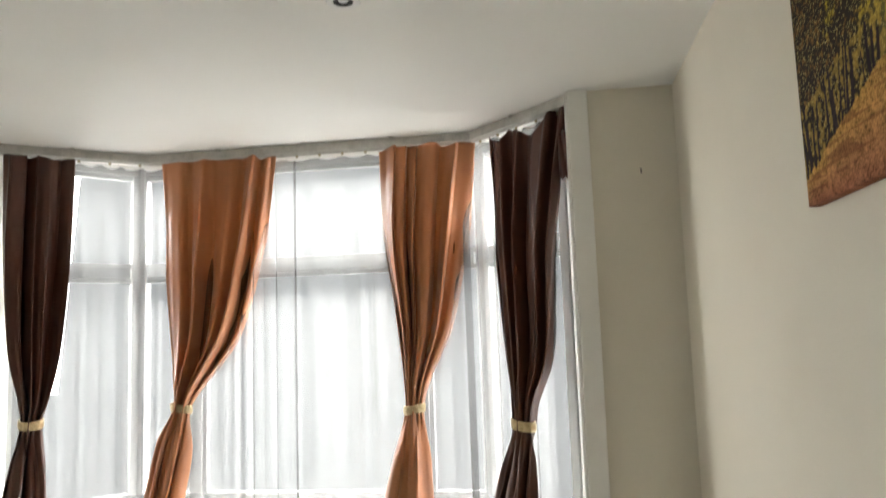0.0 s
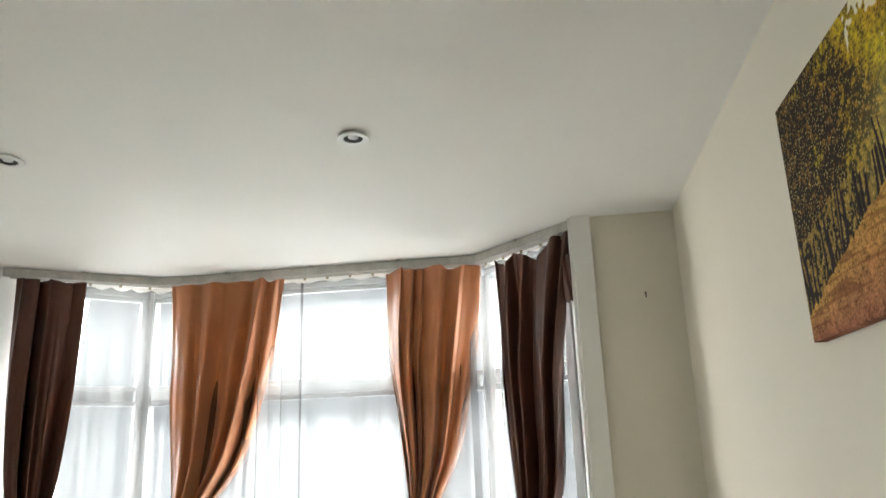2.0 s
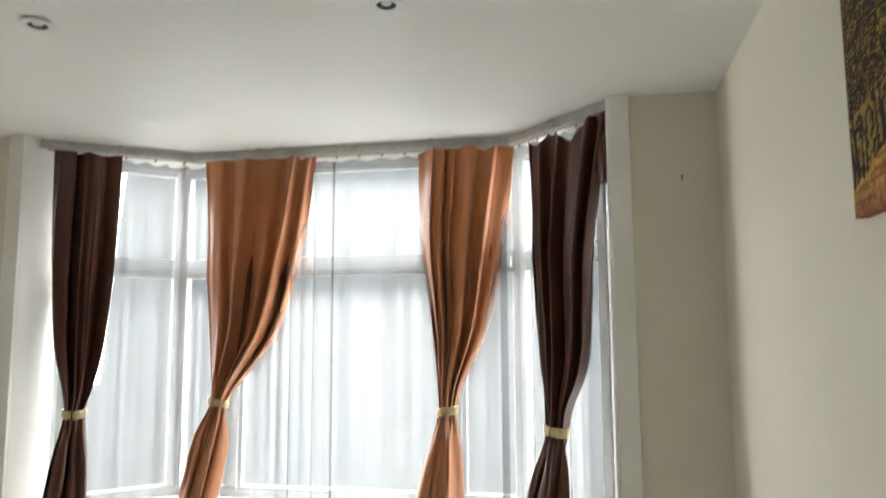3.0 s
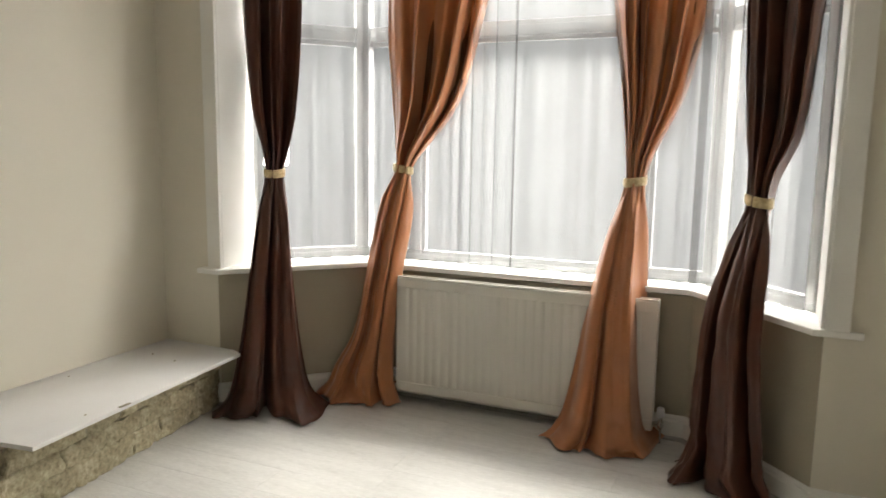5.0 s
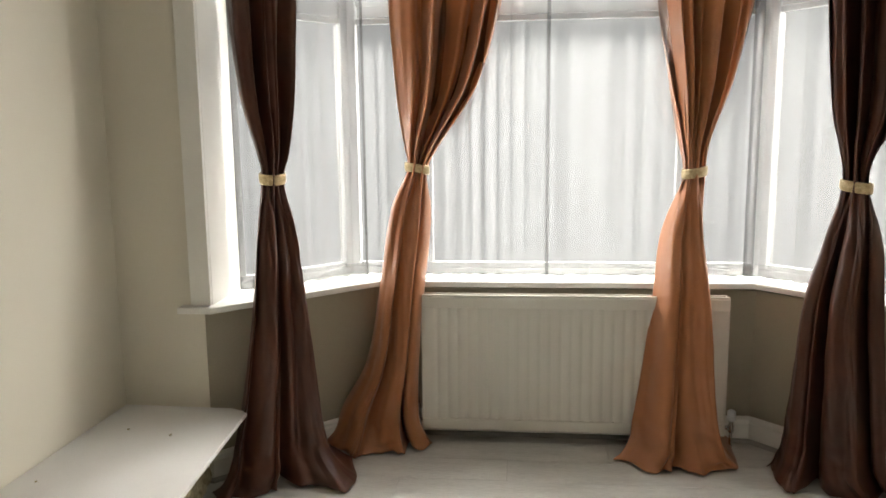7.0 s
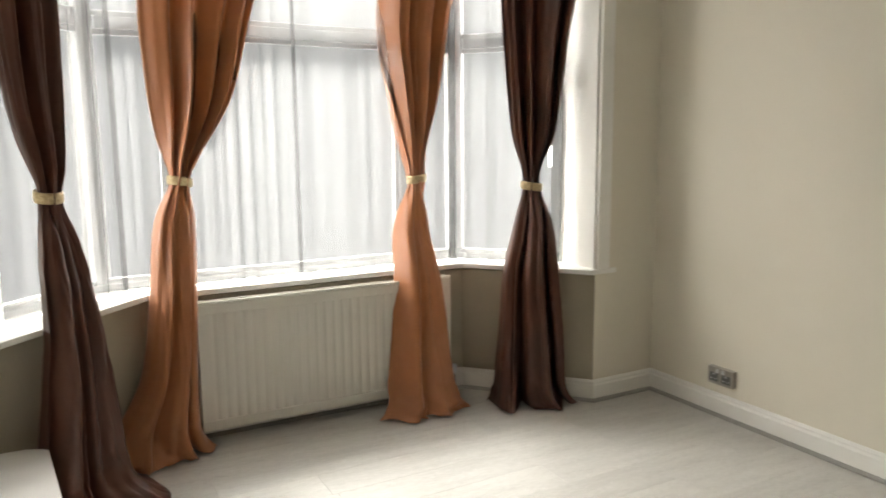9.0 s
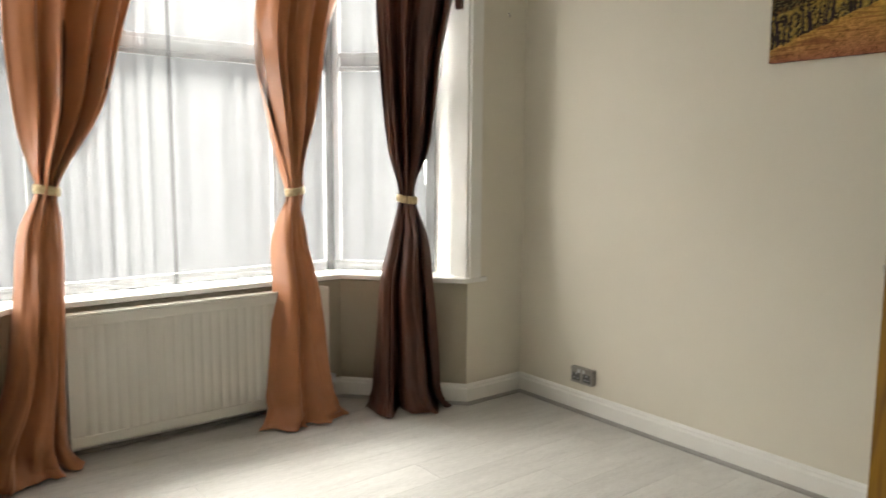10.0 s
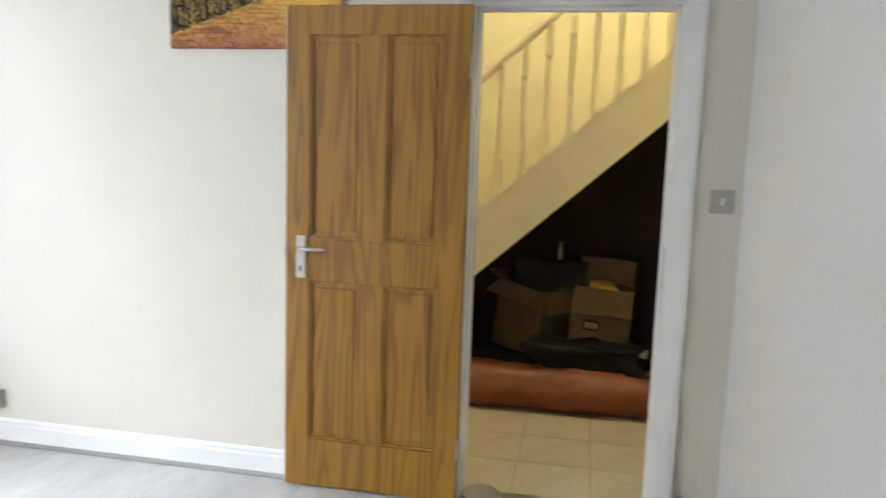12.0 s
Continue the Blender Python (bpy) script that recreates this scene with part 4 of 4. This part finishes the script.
for ra, rb in zip(grid, grid[1:]):
    for i in range(8):
        bm.faces.new((ra[i], ra[i + 1], rb[i + 1], rb[i]))
torn = part("heading_end", bm, M_CHOC, loose, "torn end of the heading hanging down", True)
torn.modifiers.new("thickness", "SOLIDIFY").thickness = 0.003

# curtain rail along the bay ceiling, with gliders
rail = tagged(empty("curtain_rail"), "white plastic curtain rail fixed to the bay ceiling", "curtain rail")
TRACK = [(-2.15, 3.345), (-1.58, 3.765), (0.09, 3.765), (0.545, 3.30)]
for dy in (0.0, 0.05):
    for (ax, ay), (bx, by) in zip(TRACK, TRACK[1:]):
        prof = [(-0.011, 0), (0.011, 0), (0.011, -0.040), (0.004, -0.040), (0.004, -0.032), (-0.004, -0.032), (-0.004, -0.040), (-0.011, -0.040)]
        part("track", sweep_bm(prof, (ax, ay + dy, H - 0.004), (bx, by + dy, H - 0.004)), M_RAIL, rail)
glider = None
for s, ((ax, ay), (bx, by)) in enumerate(zip(TRACK, TRACK[1:])):
    n = (5, 14, 5)[s]
    for k in range(n):
        f = (k + 0.5) / n
        m = pose(ax + (bx - ax) * f, ay + (by - ay) * f + 0.05, H - 0.045)
        if glider is None:
            glider = part("glider", box_bm(-0.006, -0.004, -0.012, 0.006, 0.004, 0.004, 0.001), M_STONE, rail, "small brown glider hook")
            glider.matrix_basis = m
        else:
            piece("glider", glider.data, rail, m)
for x, y in ((-1.86, 3.555), (-1.2, 3.765), (-0.75, 3.765), (-0.3, 3.765), (0.3, 3.55)):
    part("bracket", box_bm(x - 0.012, y - 0.02, H - 0.012, x + 0.012, y + 0.075, H, 0.002), M_RAIL, rail)


def voile(a, b, label, seed, waves, amp):
    """A sheer hanging in soft uneven folds from the rail to the sill."""
    a, b = Vector((*a, 0)), Vector((*b, 0))
    e = b - a
    n = Vector((e.y, -e.x, 0)).normalized()
    rnd = random.Random(seed)
    terms = [(rnd.uniform(0.7, 1.3) * waves, rnd.uniform(0, 6.3), rnd.uniform(0.5, 1.0)) for _ in range(3)] + [(waves * 0.31, rnd.uniform(0, 6.3), 0.9), (waves * 2.3, rnd.uniform(0, 6.3), 0.12)]
    net = tagged(empty("voile_curtain"), label, "net curtain", "voiles of the bay")
    nu, nv = max(120, int(e.length * 420)), 26
    bm, hem = bmesh.new(), bmesh.new()
    z0, z1 = 0.735, 2.475
    for target, lo, hi, push in ((bm, z0, z1, 0.0), (hem, z0, z0 + 0.055, -0.003)):
        rows = []
        steps = nv if target is bm else 4
        for j in range(steps + 1):
            z = hi + (lo - hi) * j / steps
            g = (z1 - z) / (z1 - z0)
            row = []
            for i in range(nu + 1):
                u = i / nu
                o = sum(w * math.sin(2 * math.pi * fr * u + ph + 0.5 * g * math.sin(fr)) for fr, ph, w in terms) / 2.2
                o = amp * (0.35 + 0.65 * min(1, g * 3)) * math.copysign(abs(o) ** 0.8, o)
                s = 0.5 * amp * math.cos(2 * math.pi * terms[0][0] * u + terms[0][1]) * (0.5 + 0.5 * math.sin(7 * u + seed))
                sag = 0.006 * math.sin(40 * u + seed) if j == 0 and target is bm else 0.0
                row.append(target.verts.new(a + e * u + n * (o + push) + e.normalized() * s + Vector((0, 0, z + sag))))
            rows.append(row)
        for ra, rb in zip(rows, rows[1:]):
            for i in range(nu):
                target.faces.new((ra[i], ra[i + 1], rb[i + 1], rb[i]))
    part("voile", bm, M_SHEER, net, smooth=True)
    part("hem", hem, M_HEM, net, "doubled white hem", True)
    return net


voile((-2.14, 3.50), (-1.68, 3.90), "sheer white voile net hanging to the sill", 1, 7, 0.022)
voile((-1.70, 3.91), (-0.851, 3.91), "sheer white voile net hanging to the sill", 2, 11, 0.021)
voile((-0.853, 3.91), (0.05, 3.915), "sheer white voile net hanging to the sill", 3, 10, 0.023)
voile((0.02, 3.93), (0.48, 3.50), "sheer white voile net hanging to the sill", 4, 7, 0.020)

# ---------------------------------------------------------------- hearth and stone pier
hearth = tagged(empty("stone_hearth"), "low stone hearth bench with a white board top", "hearth")
HF = [(-2.045, 1.985), (-2.215, YW - 0.003)]
part("core", prism_bm([(XL + 0.002, 1.985), (HF[0][0] - 0.005, 1.985), (HF[1][0] - 0.005, YW - 0.024), (XL + 0.002, YW - 0.024)], 0, 0.29), M_MORTAR, hearth)
board = part("board_top", prism_bm([(XL + 0.002, 1.99), (-2.11, 1.99), (-1.936, 2.014), (-2.03, 3.226), (-2.10, 3.262), (XL + 0.002, YW - 0.005)], 0.293, 0.310, 0.002), M_BOARD, hearth, "white melamine board, chipped at its edge")
part("chip", lump_bm(0.012, 0.05, 0.004, 2, 0.3, 3), M_MORTAR, board).matrix_basis = pose(-1.975, 2.45, 0.3095)

for cx, cy, cs in ((-2.40, 3.02, 0.006), (-2.22, 2.98, 0.007), (-2.47, 2.60, 0.005), (-2.02, 2.30, 0.005)):
    crumb = tagged(obj("plaster_crumb", lump_bm(cs, cs * 1.4, cs * 0.7, 2, 0.3, cx * 9), M_STONE, False), "tiny brown plaster crumb on the white board", "crumb", "crumbs on the hearth")
    crumb.matrix_basis = pose(cx, cy, 0.3105 + cs * 0.3)

pier = tagged(empty("stone_pier"), "pale rough stone fireplace pier", "fireplace")
part("core", box_bm(XL + 0.002, 1.50, 0, -2.138, 1.974, 0.82), M_MORTAR, pier)
cap = part("coping", lump_bm(0.44, 0.56, 0.06, 6, 0.05, 21, 8), M_STONE_PALE, pier)
cap.matrix_basis = pose(-2.335, 1.75, 0.845)

# ---------------------------------------------------------------- fittings
def double_socket():
    s = tagged(empty("wall_socket", pose(XR, 2.775, 0.212)), "brushed steel double wall socket above the skirting", "socket")
    part("back_box", box_bm(-0.024, -0.076, -0.043, 0.0, 0.076, 0.043, 0.003), M_STEEL, s)
    part("plate", box_bm(-0.030, -0.074, -0.043, -0.024, 0.074, 0.043, 0.002), M_STEEL, s)
    for y in (-0.037, 0.037):
        ins = part("insert", box_bm(-0.0312, y - 0.026, -0.030, -0.030, y + 0.026, 0.014, 0.0003), M_LAMPIN, s, "dark grey socket face")
        for a, b, c, d in ((-0.004, 0.002, 0.004, 0.012), (-0.016, -0.018, -0.008, -0.012), (0.008, -0.018, 0.016, -0.012)):
            part("slot", box_bm(-0.0318, y + a, b, -0.0312, y + c, d), M_UPVC, ins)
        part("switch", box_bm(-0.035, y * 0.45 - 0.008, 0.016, -0.030, y * 0.45 + 0.008, 0.036, 0.001), M_UPVC, s, "white rocker switch")
    return s


double_socket()
sw = tagged(empty("light_switch", pose(XR, -0.345, 1.248)), "brushed steel single light switch beside the door", "light switch")
part("plate", box_bm(-0.008, -0.043, -0.043, 0, 0.043, 0.043, 0.002), M_STEEL, sw)
part("rocker", box_bm(-0.012, -0.007, -0.013, -0.008, 0.007, 0.013, 0.001), M_UPVC, sw, "white rocker")


def downlight(x, y):
    d = tagged(empty("downlight", pose(x, y, H)), "white ringed recessed ceiling downlight, switched off", "downlight", "ceiling downlights")
    part("bezel", lathe_bm([(0.029, -0.002), (0.030, -0.013), (0.047, -0.014), (0.049, -0.011), (0.047, -0.009), (0.036, -0.008), (0.036, 0.0)], n=48), M_BRIGHT, d, "white bezel ring")
    part("reflector", lathe_bm([(0.0288, -0.0035), (0.0285, -0.0115), (0.019, -0.0050), (0.010, -0.0050)], n=32), M_INK, d, "dark reflector", True)
    part("bulb", lathe_bm([(0.016, -0.0052), (0.014, -0.0082), (0.004, -0.0092)], n=24), M_UPVC, d, "", True)
    return d


downlight(-0.117, 2.265)
downlight(-1.20, 2.185)
hook = tagged(obj("wall_hook", tube_bm([(0, 0, 0.012), (0, -0.012, 0.010), (0, -0.016, 0), (0, -0.012, -0.008)], 0.003), M_DARK, True), "small dark nail hook in the wall", "hook")
hook.matrix_basis = pose(0.815, YW, 2.17)

# ---------------------------------------------------------------- canvas picture
def canvas_picture():
    y0, y1, z0, z1, d = 1.100, 1.822, 1.777, 2.27, 0.025
    pic = tagged(empty("canvas_picture", pose(XR, 0, 0)), "autumn woodland avenue printed on a stretched canvas", "picture")
    m = bpy.data.materials.new("printed_canvas")
    m.use_nodes = True
    nt = m.node_tree
    at = nt.nodes.new("ShaderNodeVertexColor")
    at.layer_name = "print"
    b = nt.nodes["Principled BSDF"]
    b.inputs["Roughness"].default_value = 0.8
    b.inputs["Specular IOR Level"].default_value = 0.15
    bp = nt.nodes.new("ShaderNodeBump")
    bp.inputs["Strength"].default_value, bp.inputs["Distance"].default_value = 0.2, 0.001
    nt.links.new(noise_tex(nt, 900.0, 2.0), bp.inputs["Height"])
    nt.links.new(bp.outputs["Normal"], b.inputs["Normal"])
    nt.links.new(at.outputs["Color"], b.inputs["Base Color"])
    nu, nv = 400, 272
    rnd = random.Random(17)
    trunks = [(rnd.uniform(0.0, 0.60) ** 1.0, rnd.uniform(0.0025, 0.007), rnd.uniform(0.16, 0.36)) for _ in range(30)] + [(rnd.uniform(0.9, 1.0), 0.012, 0.2) for _ in range(4)]

    def ink(u, v):
        """Colour of the print at u from its left, v from its foot."""
        p = Vector((u * 7, v * 5, 3.3))
        fine, fine2 = noise.noise(p * 8), noise.noise(p * 24)
        broad = noise.noise(p * 0.9)
        glow = math.exp(-(((u - 0.86) / 0.22) ** 2 + ((v - 0.42) / 0.24) ** 2))
        edge = 0.10 + 0.31 * max(0.0, min(1.0, (u - 0.02) / 0.62)) ** 0.85 + 0.02 * noise.noise(Vector((u * 14, 1.0, 0.0))) + 0.012 * fine
        if v < edge:
            near = max(0.0, min(1.0, v / edge))
            c = Vector((0.37, 0.15, 0.075)).lerp(Vector((0.46, 0.25, 0.06)), near)
            c = c * (1 + 0.5 * fine + 0.8 * fine2)
            c = c.lerp(Vector((0.13, 0.035, 0.02)), max(0.0, min(0.85, 0.5 * (0.4 - near) + 0.35 * broad + 0.3 * (0.45 - u))))
            streak = noise.noise(Vector((u * 5 + v * 9, v * 46, 2.0)))
            if streak > 0.18 and near > 0.3:
                c = c.lerp(Vector((0.16, 0.05, 0.025)), 0.55)
            c = c.lerp(Vector((0.90, 0.58, 0.10)), min(1.0, 0.75 * glow))
            return c
        up = (v - edge) / (1 - edge)
        lit = max(0.0, min(1.0, 2.2 * (u - 0.47) + 0.8 * broad + 0.5 * (up - 0.45) + 0.45 * fine + 0.35 * fine2 + 0.12))
        dusk = Vector((0.030, 0.020, 0.012))
        if fine2 + fine > 0.15:
            dusk = dusk.lerp(Vector((0.26, 0.13, 0.035)), min(1.0, (fine2 + fine - 0.15) * 1.8))
        if fine2 > 0.42:
            dusk = Vector((0.50, 0.40, 0.16))
        gold = Vector((0.62, 0.35, 0.02)).lerp(Vector((0.54, 0.43, 0.02)), max(0.0, min(1.0, 0.4 + 1.5 * broad)))
        gold = gold * (1.0 + 0.5 * fine)
        if fine2 < -0.16:
            gold = gold.lerp(Vector((0.24, 0.10, 0.025)), min(0.85, (-0.16 - fine2) * 4.0))
        c = dusk.lerp(gold, lit * lit * (3 - 2 * lit))
        if up > 0.55 and u > 0.52:
            hole = noise.noise(Vector((u * 9, v * 9, 8.0))) + 0.5 * fine + (u - 0.62) * 1.1 + (up - 0.8)
            if hole > 0.25:
                c = c.lerp(Vector((0.88, 0.86, 0.70)), 0.85)
        c = c.lerp(Vector((1.0, 0.90, 0.30)), min(1.0, 1.05 * glow))
        if up < 0.30 and u < 0.55 and fine > -0.1:
            c = c.lerp(Vector((0.60, 0.40, 0.08)), 0.35)
        for tx, tw, th in trunks:
            if abs(u - tx - 0.01 * math.sin(v * 9 + tx * 30)) < tw * (1.2 - up) and up < th * 0.95:
                c = Vector((0.030, 0.020, 0.022)) * (1 + 0.5 * fine)
        if u > 0.93 and 0.2 < v < 0.62 and fine + broad > 0.0:
            c = Vector((0.05, 0.07, 0.015))
        return Vector((max(0.004, c.x), max(0.004, c.y), max(0.004, c.z)))

    me = bpy.data.meshes.new("print")
    verts = [(-d, y1 + (y0 - y1) * i / nu, z0 + (z1 - z0) * j / nv) for j in range(nv + 1) for i in range(nu + 1)]
    w = nu + 1
    faces = [(j * w + i, j * w + i + 1, (j + 1) * w + i + 1, (j + 1) * w + i) for j in range(nv) for i in range(nu)]
    cols = [ink(i / nu, j / nv) for j in range(nv + 1) for i in range(nu + 1)]
    ring = [j * w for j in range(nv + 1)] + [nv * w + i for i in range(1, w)] + [j * w + nu for j in range(nv - 1, -1, -1)] + [i for i in range(nu - 1, 0, -1)]
    base = len(verts)
    for r in ring:
        x, y, z = verts[r]
        verts.append((-0.002, y, z))
        cols.append(cols[r] * 0.85)
    for k in range(len(ring)):
        q = (k + 1) % len(ring)
        faces.append((ring[k], ring[q], base + q, base + k))
    me.from_pydata(verts, [], faces)
    layer = me.color_attributes.new("print", "FLOAT_COLOR", "POINT")
    layer.data.foreach_set("color", [x for c in cols for x in (c.x, c.y, c.z, 1.0)])
    me.materials.append(m)
    ob = new("print", me)
    ob.parent = pic
    part("stretcher", box_bm(-d + 0.008, y0 + 0.004, z0 + 0.004, -0.001, y1 - 0.004, z1 - 0.004), M_CARD, pic)
    return pic


canvas_picture()

# ---------------------------------------------------------------- street outside the bay
structure("ground", box_bm(-400, 4.2, -0.55, 400, 900, -0.45), M_PAVE, "pale concrete forecourt and street", "ground")
# added glowing panel a few metres out, in place of a lit distance
far = structure("backdrop", box_bm(-30, 8.6, -0.449, 30, 8.8, 16), M_FAR, "plain white panel, made to glow in place of the overcast distance", "backdrop")


# ---------------------------------------------------------------- pieces: floor planks, hall tiles, stones
floor = structure("floor", prism_bm([(XL - 0.2, YB - 0.12), (XR, YB - 0.12), (XR + 0.045, YB - 0.12), (XR + 0.045, YW + 0.32), (0.12, 4.1), (-1.78, 4.1), (XL - 0.2, YW + 0.32)], -0.05, -0.0035), M_SUBFLOOR,
                  "pale grey wood-effect laminate plank floor", "floor")
PW, PL = 0.193, 1.285
plank_bm = box_bm(0.0005, 0.0005, -0.008, PL - 0.0005, PW - 0.0005, 0.0, 0.0006)
plank = part("plank", plank_bm, M_PLANK, floor)
rnd = random.Random(4)
yrow = 2.777 - 17 * PW
started = False
row_i = 0
while yrow < 3.87:
    shift = (-0.772 if row_i == 18 else -0.35 + 0.43 * row_i) % PL
    x = XL - PL + shift - 0.3
    while x < XR + 0.04:
        xa, xb = max(x, XL + 0.001), min(x + PL, XR - 0.001)
        if yrow > YW:
            xa, xb = max(xa, JL - 0.02 + 0.57 * (yrow - YW) / 0.55), min(xb, JR + 0.02 - 0.49 * (yrow - YW) / 0.55)
        if xb - xa > 0.02 and yrow > YB - PW:
            m = pose(xa, yrow, 0) @ Matrix.Diagonal(((xb - xa) / PL, 1, 1, 1))
            if not started:
                plank.matrix_basis, started = m, True
            else:
                piece("plank", plank.data, floor, m)
        x += PL
    yrow += PW
    row_i += 1

floor_hall = structure("floor_hall", box_bm(XR + 0.045, -1.6, -0.05, HX1, 2.6, -0.004), M_MORTAR, "beige stone-effect tiled hall floor", "floor")
tile = part("tile", box_bm(0.0015, 0.0015, -0.006, 0.3285, 0.3285, 0.0, 0.0012), M_HALLTILE, floor_hall)
started = False
for i in range(6):
    for j in range(13):
        m = pose(1.075 - 0.02 + 0.33 * i, -1.6 + 0.33 * j, 0)
        if started:
            piece("tile", tile.data, floor_hall, m)
        else:
            tile.matrix_basis, started = m, True
part("threshold", box_bm(XR + 0.03, DOOR_A + 0.001, -0.003, XR + 0.085, DOOR_B - 0.001, 0.006, 0.003), M_STEEL, floor_hall, "metal threshold strip")

rnd = random.Random(12)
way = Vector((HF[1][0] - HF[0][0], HF[1][1] - HF[0][1], 0))
turn = math.degrees(math.atan2(way.y, way.x))
z = 0.0
for c, h in enumerate((0.105, 0.085, 0.09)):
    s = -0.06 * (c % 2)
    while s < way.length - 0.02:
        w = min(rnd.uniform(0.18, 0.42), way.length - s)
        if w > 0.03:
            st = part("stone", lump_bm(max(w + 0.004, 0.02), 0.092, h + 0.004, 10, 0.13, rnd.uniform(0, 50), 19), M_STONE, hearth)
            p = Vector((*HF[0], 0)) + way.normalized() * (s + w / 2)
            st.matrix_basis = pose(p.x - 0.036, p.y, z + h / 2, 0, 0, turn)
        s += w
    z += h
z = 0.0
for c, h in enumerate((0.115, 0.10, 0.085, 0.11, 0.075, 0.10, 0.09, 0.095, 0.07)):
    if z + h > 0.835:
        break
    s = 1.985
    while s > 1.47:
        w = rnd.uniform(0.12, 0.26)
        st = part("stone", lump_bm(0.42, w + 0.002, h + 0.002, 11, 0.075, rnd.uniform(0, 50), 11), M_STONE_PALE if z > 0.28 else M_STONE, pier)
        st.matrix_basis = pose(-2.335 + rnd.uniform(-0.012, 0.012), s - w / 2 + (rnd.uniform(-0.01, 0.008) if s == 1.985 else 0), z + h / 2)
        s -= w
    z += h
